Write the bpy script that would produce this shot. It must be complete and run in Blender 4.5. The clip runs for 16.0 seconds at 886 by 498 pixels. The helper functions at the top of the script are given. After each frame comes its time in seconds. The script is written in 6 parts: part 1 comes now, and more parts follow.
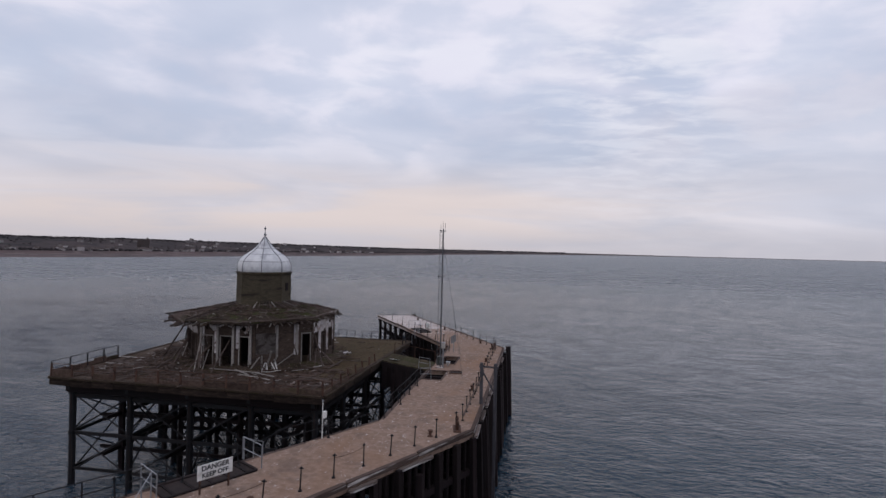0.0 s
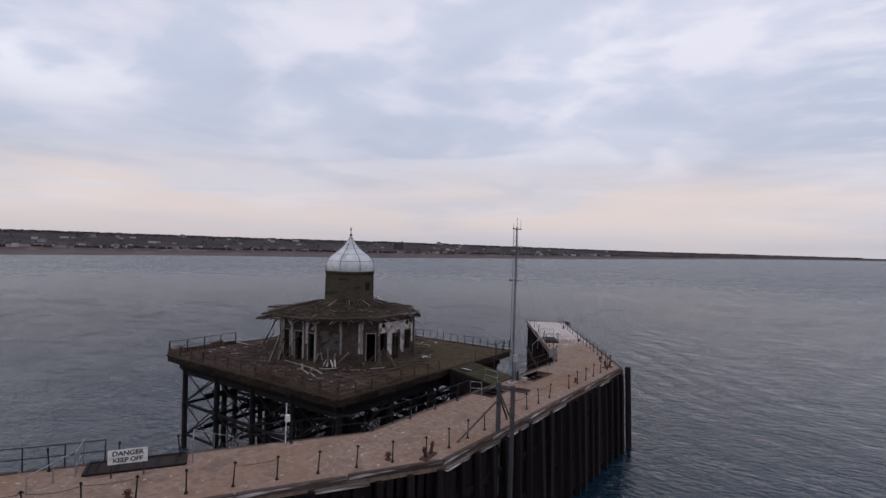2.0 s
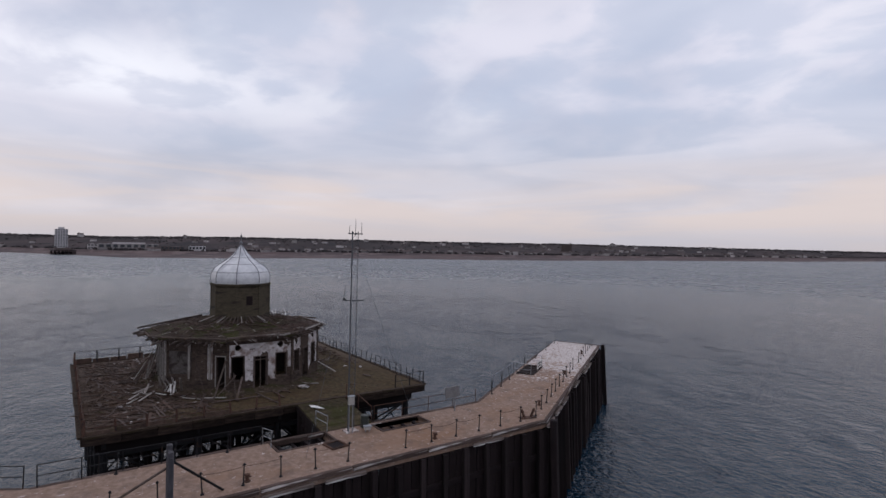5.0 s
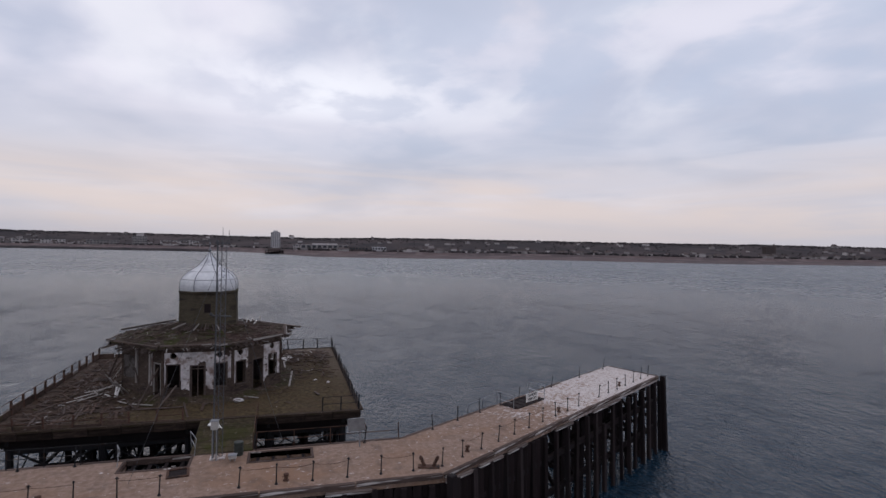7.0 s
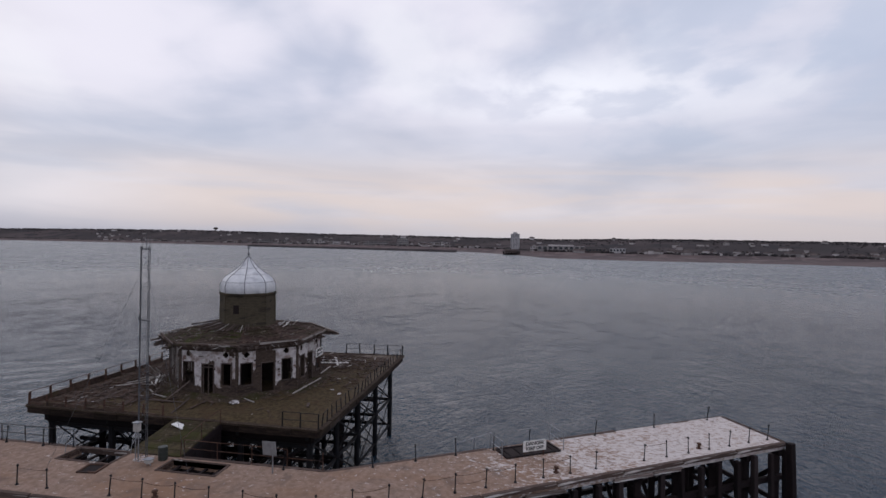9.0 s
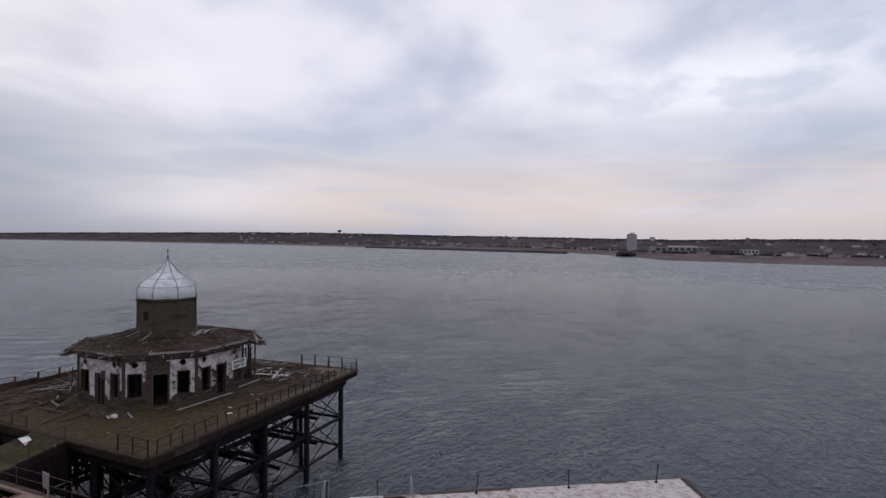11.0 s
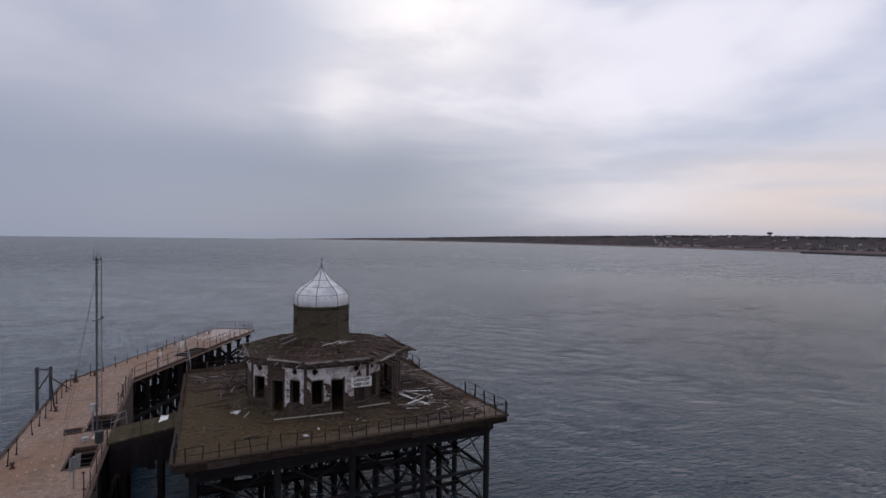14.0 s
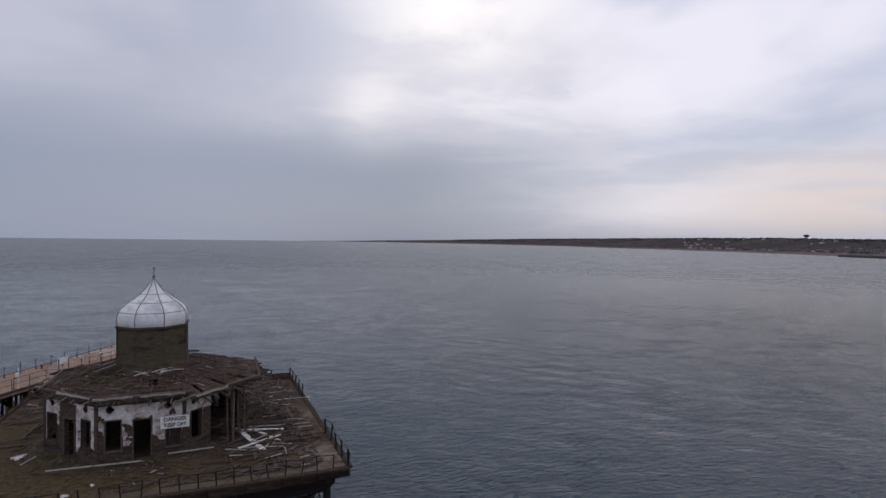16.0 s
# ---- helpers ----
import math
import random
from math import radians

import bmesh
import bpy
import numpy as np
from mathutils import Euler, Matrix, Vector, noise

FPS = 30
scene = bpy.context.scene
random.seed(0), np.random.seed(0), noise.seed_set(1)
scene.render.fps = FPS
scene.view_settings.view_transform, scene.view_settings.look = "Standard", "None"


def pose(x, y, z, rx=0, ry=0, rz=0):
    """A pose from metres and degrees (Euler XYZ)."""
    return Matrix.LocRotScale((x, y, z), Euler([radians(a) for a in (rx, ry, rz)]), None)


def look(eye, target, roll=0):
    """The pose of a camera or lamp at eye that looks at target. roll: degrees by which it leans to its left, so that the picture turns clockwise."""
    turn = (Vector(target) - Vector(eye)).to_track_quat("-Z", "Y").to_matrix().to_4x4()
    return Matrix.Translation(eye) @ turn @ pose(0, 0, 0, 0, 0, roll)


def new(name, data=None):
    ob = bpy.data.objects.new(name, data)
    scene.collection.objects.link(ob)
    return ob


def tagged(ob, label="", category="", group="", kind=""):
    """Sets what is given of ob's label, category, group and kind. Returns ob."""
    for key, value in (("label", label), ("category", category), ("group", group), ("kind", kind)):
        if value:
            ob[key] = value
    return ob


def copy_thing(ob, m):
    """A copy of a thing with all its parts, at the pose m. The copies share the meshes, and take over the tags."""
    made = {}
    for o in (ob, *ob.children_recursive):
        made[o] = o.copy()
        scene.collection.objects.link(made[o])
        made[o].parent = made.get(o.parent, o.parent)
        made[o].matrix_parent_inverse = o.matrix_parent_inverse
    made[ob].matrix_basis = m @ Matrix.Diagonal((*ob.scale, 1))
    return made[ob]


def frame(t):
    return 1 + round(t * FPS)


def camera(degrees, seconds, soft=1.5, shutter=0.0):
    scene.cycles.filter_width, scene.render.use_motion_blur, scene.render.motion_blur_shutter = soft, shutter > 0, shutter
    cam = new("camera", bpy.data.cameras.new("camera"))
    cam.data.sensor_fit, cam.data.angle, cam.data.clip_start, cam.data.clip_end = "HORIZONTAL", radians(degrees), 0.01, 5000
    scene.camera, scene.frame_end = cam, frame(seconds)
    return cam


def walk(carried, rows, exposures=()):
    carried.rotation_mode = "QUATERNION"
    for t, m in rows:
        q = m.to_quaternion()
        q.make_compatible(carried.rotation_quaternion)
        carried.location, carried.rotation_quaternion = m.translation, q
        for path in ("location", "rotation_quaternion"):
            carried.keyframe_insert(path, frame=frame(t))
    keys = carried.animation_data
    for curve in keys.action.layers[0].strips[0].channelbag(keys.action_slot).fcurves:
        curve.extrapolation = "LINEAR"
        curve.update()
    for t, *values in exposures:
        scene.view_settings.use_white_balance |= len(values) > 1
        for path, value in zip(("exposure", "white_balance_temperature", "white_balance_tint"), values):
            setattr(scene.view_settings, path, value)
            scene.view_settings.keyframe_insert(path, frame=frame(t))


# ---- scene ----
cam = camera(79.3, 16.0)
# seconds, x, y, z, yaw, pitch, roll
ROWS = [
    (0.0, 2.02, 0.35, 17.19, 9.95, 0.06, -1.27),
    (0.5, 5.15, 2.17, 17.13, 16.46, -0.01, -1.36),
    (1.0, 8.10, 4.29, 17.13, 22.94, -0.03, -1.45),
    (1.5, 10.87, 6.70, 17.17, 29.98, -0.11, -1.55),
    (2.0, 13.46, 9.56, 17.29, 35.30, -0.23, -1.47),
    (2.5, 15.86, 12.58, 17.39, 36.95, -0.22, -1.47),
    (3.0, 17.93, 16.14, 17.55, 39.38, -0.20, -1.45),
    (3.5, 19.82, 20.15, 17.74, 43.75, -0.38, -1.20),
    (4.0, 21.27, 24.23, 17.87, 48.65, -0.40, -1.14),
    (4.5, 22.52, 28.32, 18.02, 51.43, -0.38, -1.02),
    (7.0, 26.26, 50.91, 19.08, 73.43, -0.64, -0.96),
    (7.5, 25.85, 55.43, 19.17, 80.60, -0.69, -1.00),
    (8.0, 24.65, 61.42, 19.39, 89.67, -0.79, -1.01),
    (8.5, 23.12, 65.60, 19.51, 95.59, -0.87, -0.97),
    (9.0, 21.19, 69.51, 19.62, 99.54, -0.94, -0.87),
    (11.5, 6.96, 85.09, 19.83, 118.43, -0.98, -0.68),
    (12.0, 3.29, 87.01, 19.84, 127.07, -1.04, -0.75),
    (12.5, -0.62, 88.65, 19.95, 135.82, -1.11, -0.74),
    (13.0, -4.46, 89.66, 20.07, 143.57, -1.12, -0.69),
    (13.5, -8.39, 90.29, 20.31, 150.51, -1.12, -0.69),
    (14.0, -12.25, 90.45, 20.59, 155.00, -1.15, -0.69),
    (14.5, -15.73, 90.21, 20.73, 156.39, -1.07, -0.66),
    (15.0, -18.96, 89.74, 20.83, 157.17, -1.02, -0.70),
    (15.5, -22.81, 88.95, 20.93, 157.55, -1.00, -0.71),
    (16.0, -26.83, 87.71, 20.99, 157.93, -0.94, -0.74),
]
walk(cam, [(t, pose(x, y, z, 90 + pitch, roll, yaw)) for t, x, y, z, yaw, pitch, roll in ROWS])

# ---- world and light ----
SEA = -0.8
SUN_AZ, SUN_EL = 249.0, 25.0
world = bpy.data.worlds.new("world")
scene.world = world
world.use_nodes = True


class Nodes:
    """Short hand for building a node tree."""

    def __init__(self, tree):
        self.tree, self.nodes, self.links = tree, tree.nodes, tree.links

    def add(self, kind):
        return self.nodes.new(kind)

    def plug(self, source, socket):
        if isinstance(source, bpy.types.NodeSocket):
            self.links.new(source, socket)
        else:
            socket.default_value = source

    def math(self, op, a, b=0.0, clamp=False):
        n = self.add("ShaderNodeMath")
        n.operation, n.use_clamp = op, clamp
        self.plug(a, n.inputs[0])
        self.plug(b, n.inputs[1])
        return n.outputs[0]

    def ramp(self, value, lo, hi, a=0.0, b=1.0, smooth=True):
        n = self.add("ShaderNodeMapRange")
        n.interpolation_type = "SMOOTHSTEP" if smooth else "LINEAR"
        for k, x in enumerate((value, lo, hi, a, b)):
            self.plug(x, n.inputs[k])
        return n.outputs[0]

    def mix(self, factor, a, b, blend="MIX"):
        n = self.add("ShaderNodeMix")
        n.data_type, n.blend_type = "RGBA", blend
        self.plug(factor, n.inputs[0])
        self.plug(a if isinstance(a, bpy.types.NodeSocket) else (*a, 1.0), n.inputs[6])
        self.plug(b if isinstance(b, bpy.types.NodeSocket) else (*b, 1.0), n.inputs[7])
        return n.outputs[2]

    def noise(self, vector, scale, detail=4.0, rough=0.55, warp=0.0):
        n = self.add("ShaderNodeTexNoise")
        self.plug(vector, n.inputs["Vector"])
        n.inputs["Scale"].default_value, n.inputs["Detail"].default_value = scale, detail
        n.inputs["Roughness"].default_value, n.inputs["Distortion"].default_value = rough, warp
        return n.outputs["Fac"]

    def scaled(self, vector, x, y, z, turn=0.0):
        n = self.add("ShaderNodeMapping")
        self.plug(vector, n.inputs["Vector"])
        n.inputs["Scale"].default_value = (x, y, z)
        n.inputs["Rotation"].default_value = (0, 0, radians(turn))
        return n.outputs[0]


def build_sky():
    w = Nodes(world.node_tree)
    w.nodes.clear()
    way = w.add("ShaderNodeTexCoord").outputs["Generated"]
    xyz = w.add("ShaderNodeSeparateXYZ")
    w.links.new(way, xyz.inputs[0])
    x, y, z = xyz.outputs
    up = w.math("MAXIMUM", z, 0.0)
    sky = w.add("ShaderNodeTexSky")
    sky.sky_type, sky.sun_disc = "NISHITA", False
    sky.sun_elevation, sky.sun_rotation = radians(SUN_EL), radians(90 - SUN_AZ)
    sky.dust_density = 2.0
    clear = w.mix(1.0, sky.outputs[0], (0.05, 0.05, 0.05), "MULTIPLY")
    # a soft layer of cloud, seen in perspective
    low = w.math("ADD", up, 0.27)
    flat = w.add("ShaderNodeCombineXYZ")
    w.links.new(w.math("DIVIDE", x, low), flat.inputs[0])
    w.links.new(w.math("DIVIDE", y, low), flat.inputs[1])
    w.links.new(w.math("MULTIPLY", z, 2.0), flat.inputs[2])
    cloud = flat.outputs[0]
    ang = w.math("MULTIPLY", w.math("ARCSINE", up), 180 / math.pi)
    big = w.noise(cloud, 1.2, 3, 0.48, 0.3)
    fine = w.noise(cloud, 3.6, 5, 0.5, 0.25)
    cover = w.math("ADD", w.math("MULTIPLY", big, 0.80), w.math("MULTIPLY", fine, 0.20))
    bright = w.ramp(cover, 0.40, 0.63)
    body = w.mix(bright, (0.555, 0.595, 0.745), (0.88, 0.86, 0.975))
    thick = w.ramp(w.noise(w.scaled(cloud, 0.7, 0.7, 1.6, 40), 0.9, 3, 0.5, 0.6), 0.47, 0.66)
    body = w.mix(w.math("MULTIPLY", thick, 0.55), body, (0.58, 0.575, 0.68))
    # thin bright breaks
    rift = w.ramp(w.noise(w.scaled(cloud, 0.8, 1.3, 1, 28), 1.6, 5, 0.5, 0.25), 0.53, 0.72)
    body = w.mix(w.math("MULTIPLY", w.math("MULTIPLY", rift, w.ramp(ang, 8.0, 14.0)), 0.7), body, (0.94, 0.935, 1.02))
    # bluer gaps over the land
    gap = w.math("MULTIPLY", w.ramp(w.math("SUBTRACT", y, w.math("MULTIPLY", x, 0.35)), 0.05, 0.7), w.math("MULTIPLY", w.ramp(ang, 6.0, 10.0), w.ramp(ang, 60.0, 32.0)))
    body = w.mix(w.math("MULTIPLY", gap, w.ramp(fine, 0.58, 0.40, 0.15, 0.6)), body, (0.55, 0.62, 0.79))
    # grey-blue bands low down
    bands = w.ramp(w.noise(w.scaled(way, 1.7, 1.7, 11), 1.5, 4, 0.5, 0.8), 0.38, 0.64)
    near_low = w.ramp(ang, 16.0, 7.0)
    body = w.mix(w.math("MULTIPLY", near_low, 0.62), body, w.mix(bands, (0.50, 0.54, 0.66), (0.70, 0.70, 0.79)))
    # cream light under the cloud over the land, paler at the horizon
    patchy = w.ramp(w.noise(w.scaled(way, 1.5, 1.5, 14), 1.3, 4, 0.5, 0.6), 0.34, 0.62)
    warm = w.math("MULTIPLY", w.ramp(ang, 10.0, 5.0), w.math("ADD", w.math("MULTIPLY", patchy, 0.62), 0.30))
    landward = w.math("MULTIPLY", w.ramp(w.math("ADD", w.math("MULTIPLY", x, -0.95), w.math("MULTIPLY", y, 0.42)), -0.2, 0.6), w.ramp(y, -0.85, -0.5))
    warm = w.math("MULTIPLY", warm, w.math("ADD", w.math("MULTIPLY", landward, 0.85), 0.05))
    body = w.mix(warm, body, (0.80, 0.685, 0.655))
    haze = w.math("MULTIPLY", w.ramp(ang, 3.6, 0.0), 0.62)
    seaward = w.ramp(y, 0.0, -0.8)
    body = w.mix(haze, body, w.mix(seaward, (0.55, 0.525, 0.575), (0.30, 0.325, 0.425)))
    bank = w.math("MULTIPLY", w.ramp(ang, 15.0, 6.5), w.ramp(w.math("ADD", w.math("MULTIPLY", y, -1.0), w.math("MULTIPLY", x, 0.35)), 0.46, 0.86))
    body = w.mix(w.math("MULTIPLY", bank, 0.92), body, (0.200, 0.256, 0.372))

    dull = w.math("MULTIPLY", w.ramp(x, -0.38, 0.12), w.ramp(y, -0.45, -0.85))
    body = w.mix(w.math("MULTIPLY", dull, 0.62), body, (0.36, 0.39, 0.50))

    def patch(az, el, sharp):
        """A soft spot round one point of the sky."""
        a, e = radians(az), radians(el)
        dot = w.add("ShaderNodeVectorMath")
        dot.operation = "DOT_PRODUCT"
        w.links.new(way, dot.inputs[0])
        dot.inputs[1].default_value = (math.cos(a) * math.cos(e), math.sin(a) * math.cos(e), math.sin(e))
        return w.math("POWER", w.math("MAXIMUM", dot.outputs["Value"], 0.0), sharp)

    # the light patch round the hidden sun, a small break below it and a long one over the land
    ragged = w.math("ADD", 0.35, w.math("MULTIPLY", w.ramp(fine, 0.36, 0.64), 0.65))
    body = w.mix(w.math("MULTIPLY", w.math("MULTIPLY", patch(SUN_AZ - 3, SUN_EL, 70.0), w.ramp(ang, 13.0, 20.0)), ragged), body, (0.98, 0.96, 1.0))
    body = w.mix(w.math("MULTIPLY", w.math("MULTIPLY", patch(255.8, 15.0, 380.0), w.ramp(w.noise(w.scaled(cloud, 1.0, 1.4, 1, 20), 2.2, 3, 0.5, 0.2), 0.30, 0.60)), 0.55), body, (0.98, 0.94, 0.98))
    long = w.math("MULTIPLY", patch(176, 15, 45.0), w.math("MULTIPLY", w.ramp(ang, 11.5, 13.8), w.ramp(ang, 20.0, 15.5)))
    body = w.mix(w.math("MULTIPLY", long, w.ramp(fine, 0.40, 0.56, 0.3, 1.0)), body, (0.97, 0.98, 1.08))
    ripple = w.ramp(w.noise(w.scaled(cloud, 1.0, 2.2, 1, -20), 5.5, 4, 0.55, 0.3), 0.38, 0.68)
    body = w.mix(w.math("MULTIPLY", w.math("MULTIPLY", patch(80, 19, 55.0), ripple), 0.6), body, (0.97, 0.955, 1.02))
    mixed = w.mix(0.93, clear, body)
    back = w.add("ShaderNodeBackground")
    w.links.new(mixed, back.inputs[0])
    back.inputs[1].default_value = 1.0
    out = w.add("ShaderNodeOutputWorld")
    w.links.new(back.outputs[0], out.inputs[0])


build_sky()
sun = new("sun", bpy.data.lights.new("sun", "SUN"))
sun.data.energy, sun.data.angle, sun.data.color = 0.25, radians(170), (1.0, 0.95, 0.9)
sun.matrix_world = look((0, 0, 60), (-60 * math.cos(radians(SUN_AZ)) , -60 * math.sin(radians(SUN_AZ)), 60 - 60 * math.tan(radians(SUN_EL))))

# ---- materials ----
def surface(name, base, second, scale=1.0, rough=0.8, metal=0.0, stain=None, stain_at=(0.52, 0.66), stain_scale=0.6,
            speck=None, speck_at=(0.66, 0.70), speck_scale=9.0, bump=0.3, bump_scale=14.0, stretch=(1, 1, 1), vary=0.0,
            detail=6.0, gloss=0.5):
    """A weathered surface: two tones in grain, stains, specks and relief, in metres."""
    mat = bpy.data.materials.new(name)
    mat.use_nodes = True
    n = Nodes(mat.node_tree)
    b = n.nodes["Principled BSDF"]
    p = n.scaled(n.add("ShaderNodeTexCoord").outputs["Object"], *stretch)
    grain = n.ramp(n.noise(p, scale * 3.0, detail, 0.65), 0.3, 0.7)
    col = n.mix(grain, base, second)
    if stain:
        col = n.mix(n.ramp(n.noise(p, stain_scale, 5, 0.6, 0.4), *stain_at), col, stain)
    if speck:
        col = n.mix(n.ramp(n.noise(p, speck_scale, 3, 0.6), *speck_at), col, speck)
    if vary:
        info = n.add("ShaderNodeObjectInfo")
        f = n.math("ADD", 1 - vary, n.math("MULTIPLY", info.outputs["Random"], 2 * vary))
        hsv = n.add("ShaderNodeHueSaturation")
        n.links.new(col, hsv.inputs["Color"])
        n.links.new(f, hsv.inputs["Value"])
        col = hsv.outputs[0]
    n.links.new(col, b.inputs["Base Color"])
    b.inputs["Metallic"].default_value = metal
    b.inputs["Specular IOR Level"].default_value = gloss
    n.links.new(n.ramp(grain, 0, 1, max(rough - 0.1, 0.05), min(rough + 0.1, 1.0)), b.inputs["Roughness"])
    if bump:
        r = n.add("ShaderNodeBump")
        r.inputs["Strength"].default_value, r.inputs["Distance"].default_value = bump, 0.03
        n.links.new(n.noise(p, bump_scale, 5, 0.6), r.inputs["Height"])
        n.links.new(r.outputs[0], b.inputs["Normal"])
    return mat


def water_material():
    mat = bpy.data.materials.new("sea_water")
    mat.use_nodes = True
    n = Nodes(mat.node_tree)
    b = n.nodes["Principled BSDF"]
    p = n.add("ShaderNodeTexCoord").outputs["Object"]
    tone = n.ramp(n.noise(n.scaled(p, 1, 2.2, 1, 25), 0.012, 4, 0.5), 0.35, 0.65)
    n.links.new(n.mix(tone, (0.0028, 0.0175, 0.0345), (0.0048, 0.0220, 0.0405)), b.inputs["Base Color"])
    far = n.add("ShaderNodeVectorMath")
    far.operation = "LENGTH"
    n.links.new(p, far.inputs[0])
    # wind roughens the water in long patches
    gust = n.math("ADD", n.math("MULTIPLY", n.noise(n.scaled(p, 1, 1.5, 1, 30), 0.035, 4, 0.6, 0.4), 0.4), n.math("MULTIPLY", n.noise(n.scaled(p, 1, 1.7, 1, 35), 0.16, 3, 0.6, 0.3), 0.6))
    rough = n.math("ADD", n.ramp(far.outputs["Value"], 70.0, 420.0, 0.08, 0.29), n.ramp(gust, 0.36, 0.64, -0.05, 0.05))
    n.links.new(n.math("MAXIMUM", rough, 0.04), b.inputs["Roughness"])
    b.inputs["IOR"].default_value = 1.31
    # wind ripples at four lengths; the crests lie across the wind
    fine = n.math("MULTIPLY", n.noise(n.scaled(p, 1, 1.6, 1, 33), 2.3, 3, 0.6, 0.2), 0.11)
    short = n.math("MULTIPLY", n.noise(n.scaled(p, 1, 2.0, 1, 24), 0.95, 3, 0.55, 0.5), 0.34)
    swell = n.math("MULTIPLY", n.noise(n.scaled(p, 1, 1.8, 1, 40), 0.3, 3, 0.55, 0.3), n.ramp(far.outputs["Value"], 60.0, 200.0, 0.32, 0.85))
    roll = n.math("MULTIPLY", n.noise(n.scaled(p, 1, 1.6, 1, 28), 0.085, 3, 0.55, 0.3), n.ramp(far.outputs["Value"], 120.0, 450.0, 0.15, 1.0))
    chop = n.math("ADD", n.math("ADD", fine, short), n.math("ADD", swell, roll))
    r = n.add("ShaderNodeBump")
    r.inputs["Strength"].default_value, r.inputs["Distance"].default_value = 1.0, 1.0
    n.links.new(chop, r.inputs["Height"])
    n.links.new(r.outputs[0], b.inputs["Normal"])
    return mat


def far_material(name, a, b2, c, scale):
    """Land seen far off: broad patches of three tones."""
    mat = bpy.data.materials.new(name)
    mat.use_nodes = True
    n = Nodes(mat.node_tree)
    b = n.nodes["Principled BSDF"]
    p = n.add("ShaderNodeTexCoord").outputs["Object"]
    col = n.mix(n.ramp(n.noise(p, scale, 5, 0.6), 0.4, 0.6), a, b2)
    col = n.mix(n.ramp(n.noise(p, scale * 3.3, 4, 0.6), 0.5, 0.62), col, c)
    n.links.new(col, b.inputs["Base Color"])
    b.inputs["Roughness"].default_value = 1.0
    b.inputs["Specular IOR Level"].default_value = 0.05
    return mat


WATER = water_material()
def concrete_material():
    """Brown worn concrete, streaked and flecked, whitened by birds towards both ends of the arm."""
    mat = bpy.data.materials.new("pier_concrete")
    mat.use_nodes = True
    n = Nodes(mat.node_tree)
    b = n.nodes["Principled BSDF"]
    p = n.add("ShaderNodeTexCoord").outputs["Object"]
    grain = n.ramp(n.noise(p, 3.2, 6, 0.68), 0.32, 0.68)
    col = n.mix(grain, (0.200, 0.134, 0.100), (0.300, 0.212, 0.168))
    col = n.mix(n.math("MULTIPLY", n.ramp(n.noise(n.scaled(p, 1, 0.5, 1, 10), 0.22, 5, 0.6, 0.5), 0.42, 0.66), 0.8), col, (0.235, 0.138, 0.088))
    col = n.mix(n.math("MULTIPLY", n.ramp(n.noise(p, 0.7, 6, 0.7, 0.4), 0.50, 0.68), 0.55), col, (0.115, 0.085, 0.072))
    ends = n.add("ShaderNodeSeparateXYZ")
    n.links.new(p, ends.inputs[0])
    blot = n.math("MULTIPLY", n.math("SUBTRACT", n.noise(p, 0.35, 4, 0.6), 0.5), 22.0)
    north = n.ramp(n.math("ADD", ends.outputs[1], blot), 62.0, 79.0)
    south = n.ramp(n.math("ADD", ends.outputs[1], blot), 20.0, 6.0)
    white = n.math("MAXIMUM", north, n.math("MULTIPLY", south, 0.7))
    fleck = n.noise(n.scaled(p, 1.0, 0.62, 1, 35), 4.4, 6, 0.72, 0.5)
    lo = n.math("SUBTRACT", 0.595, n.math("MULTIPLY", white, 0.29))
    col = n.mix(n.math("MULTIPLY", n.ramp(fleck, lo, n.math("ADD", lo, n.math("ADD", 0.10, n.math("MULTIPLY", white, 0.16)))), 0.88), col, (0.60, 0.555, 0.54))
    n.links.new(col, b.inputs["Base Color"])
    b.inputs["Roughness"].default_value = 0.85
    b.inputs["Specular IOR Level"].default_value = 0.12
    r = n.add("ShaderNodeBump")
    r.inputs["Strength"].default_value, r.inputs["Distance"].default_value = 0.5, 0.03
    n.links.new(n.noise(p, 9.0, 6, 0.65), r.inputs["Height"])
    n.links.new(r.outputs[0], b.inputs["Normal"])
    return mat


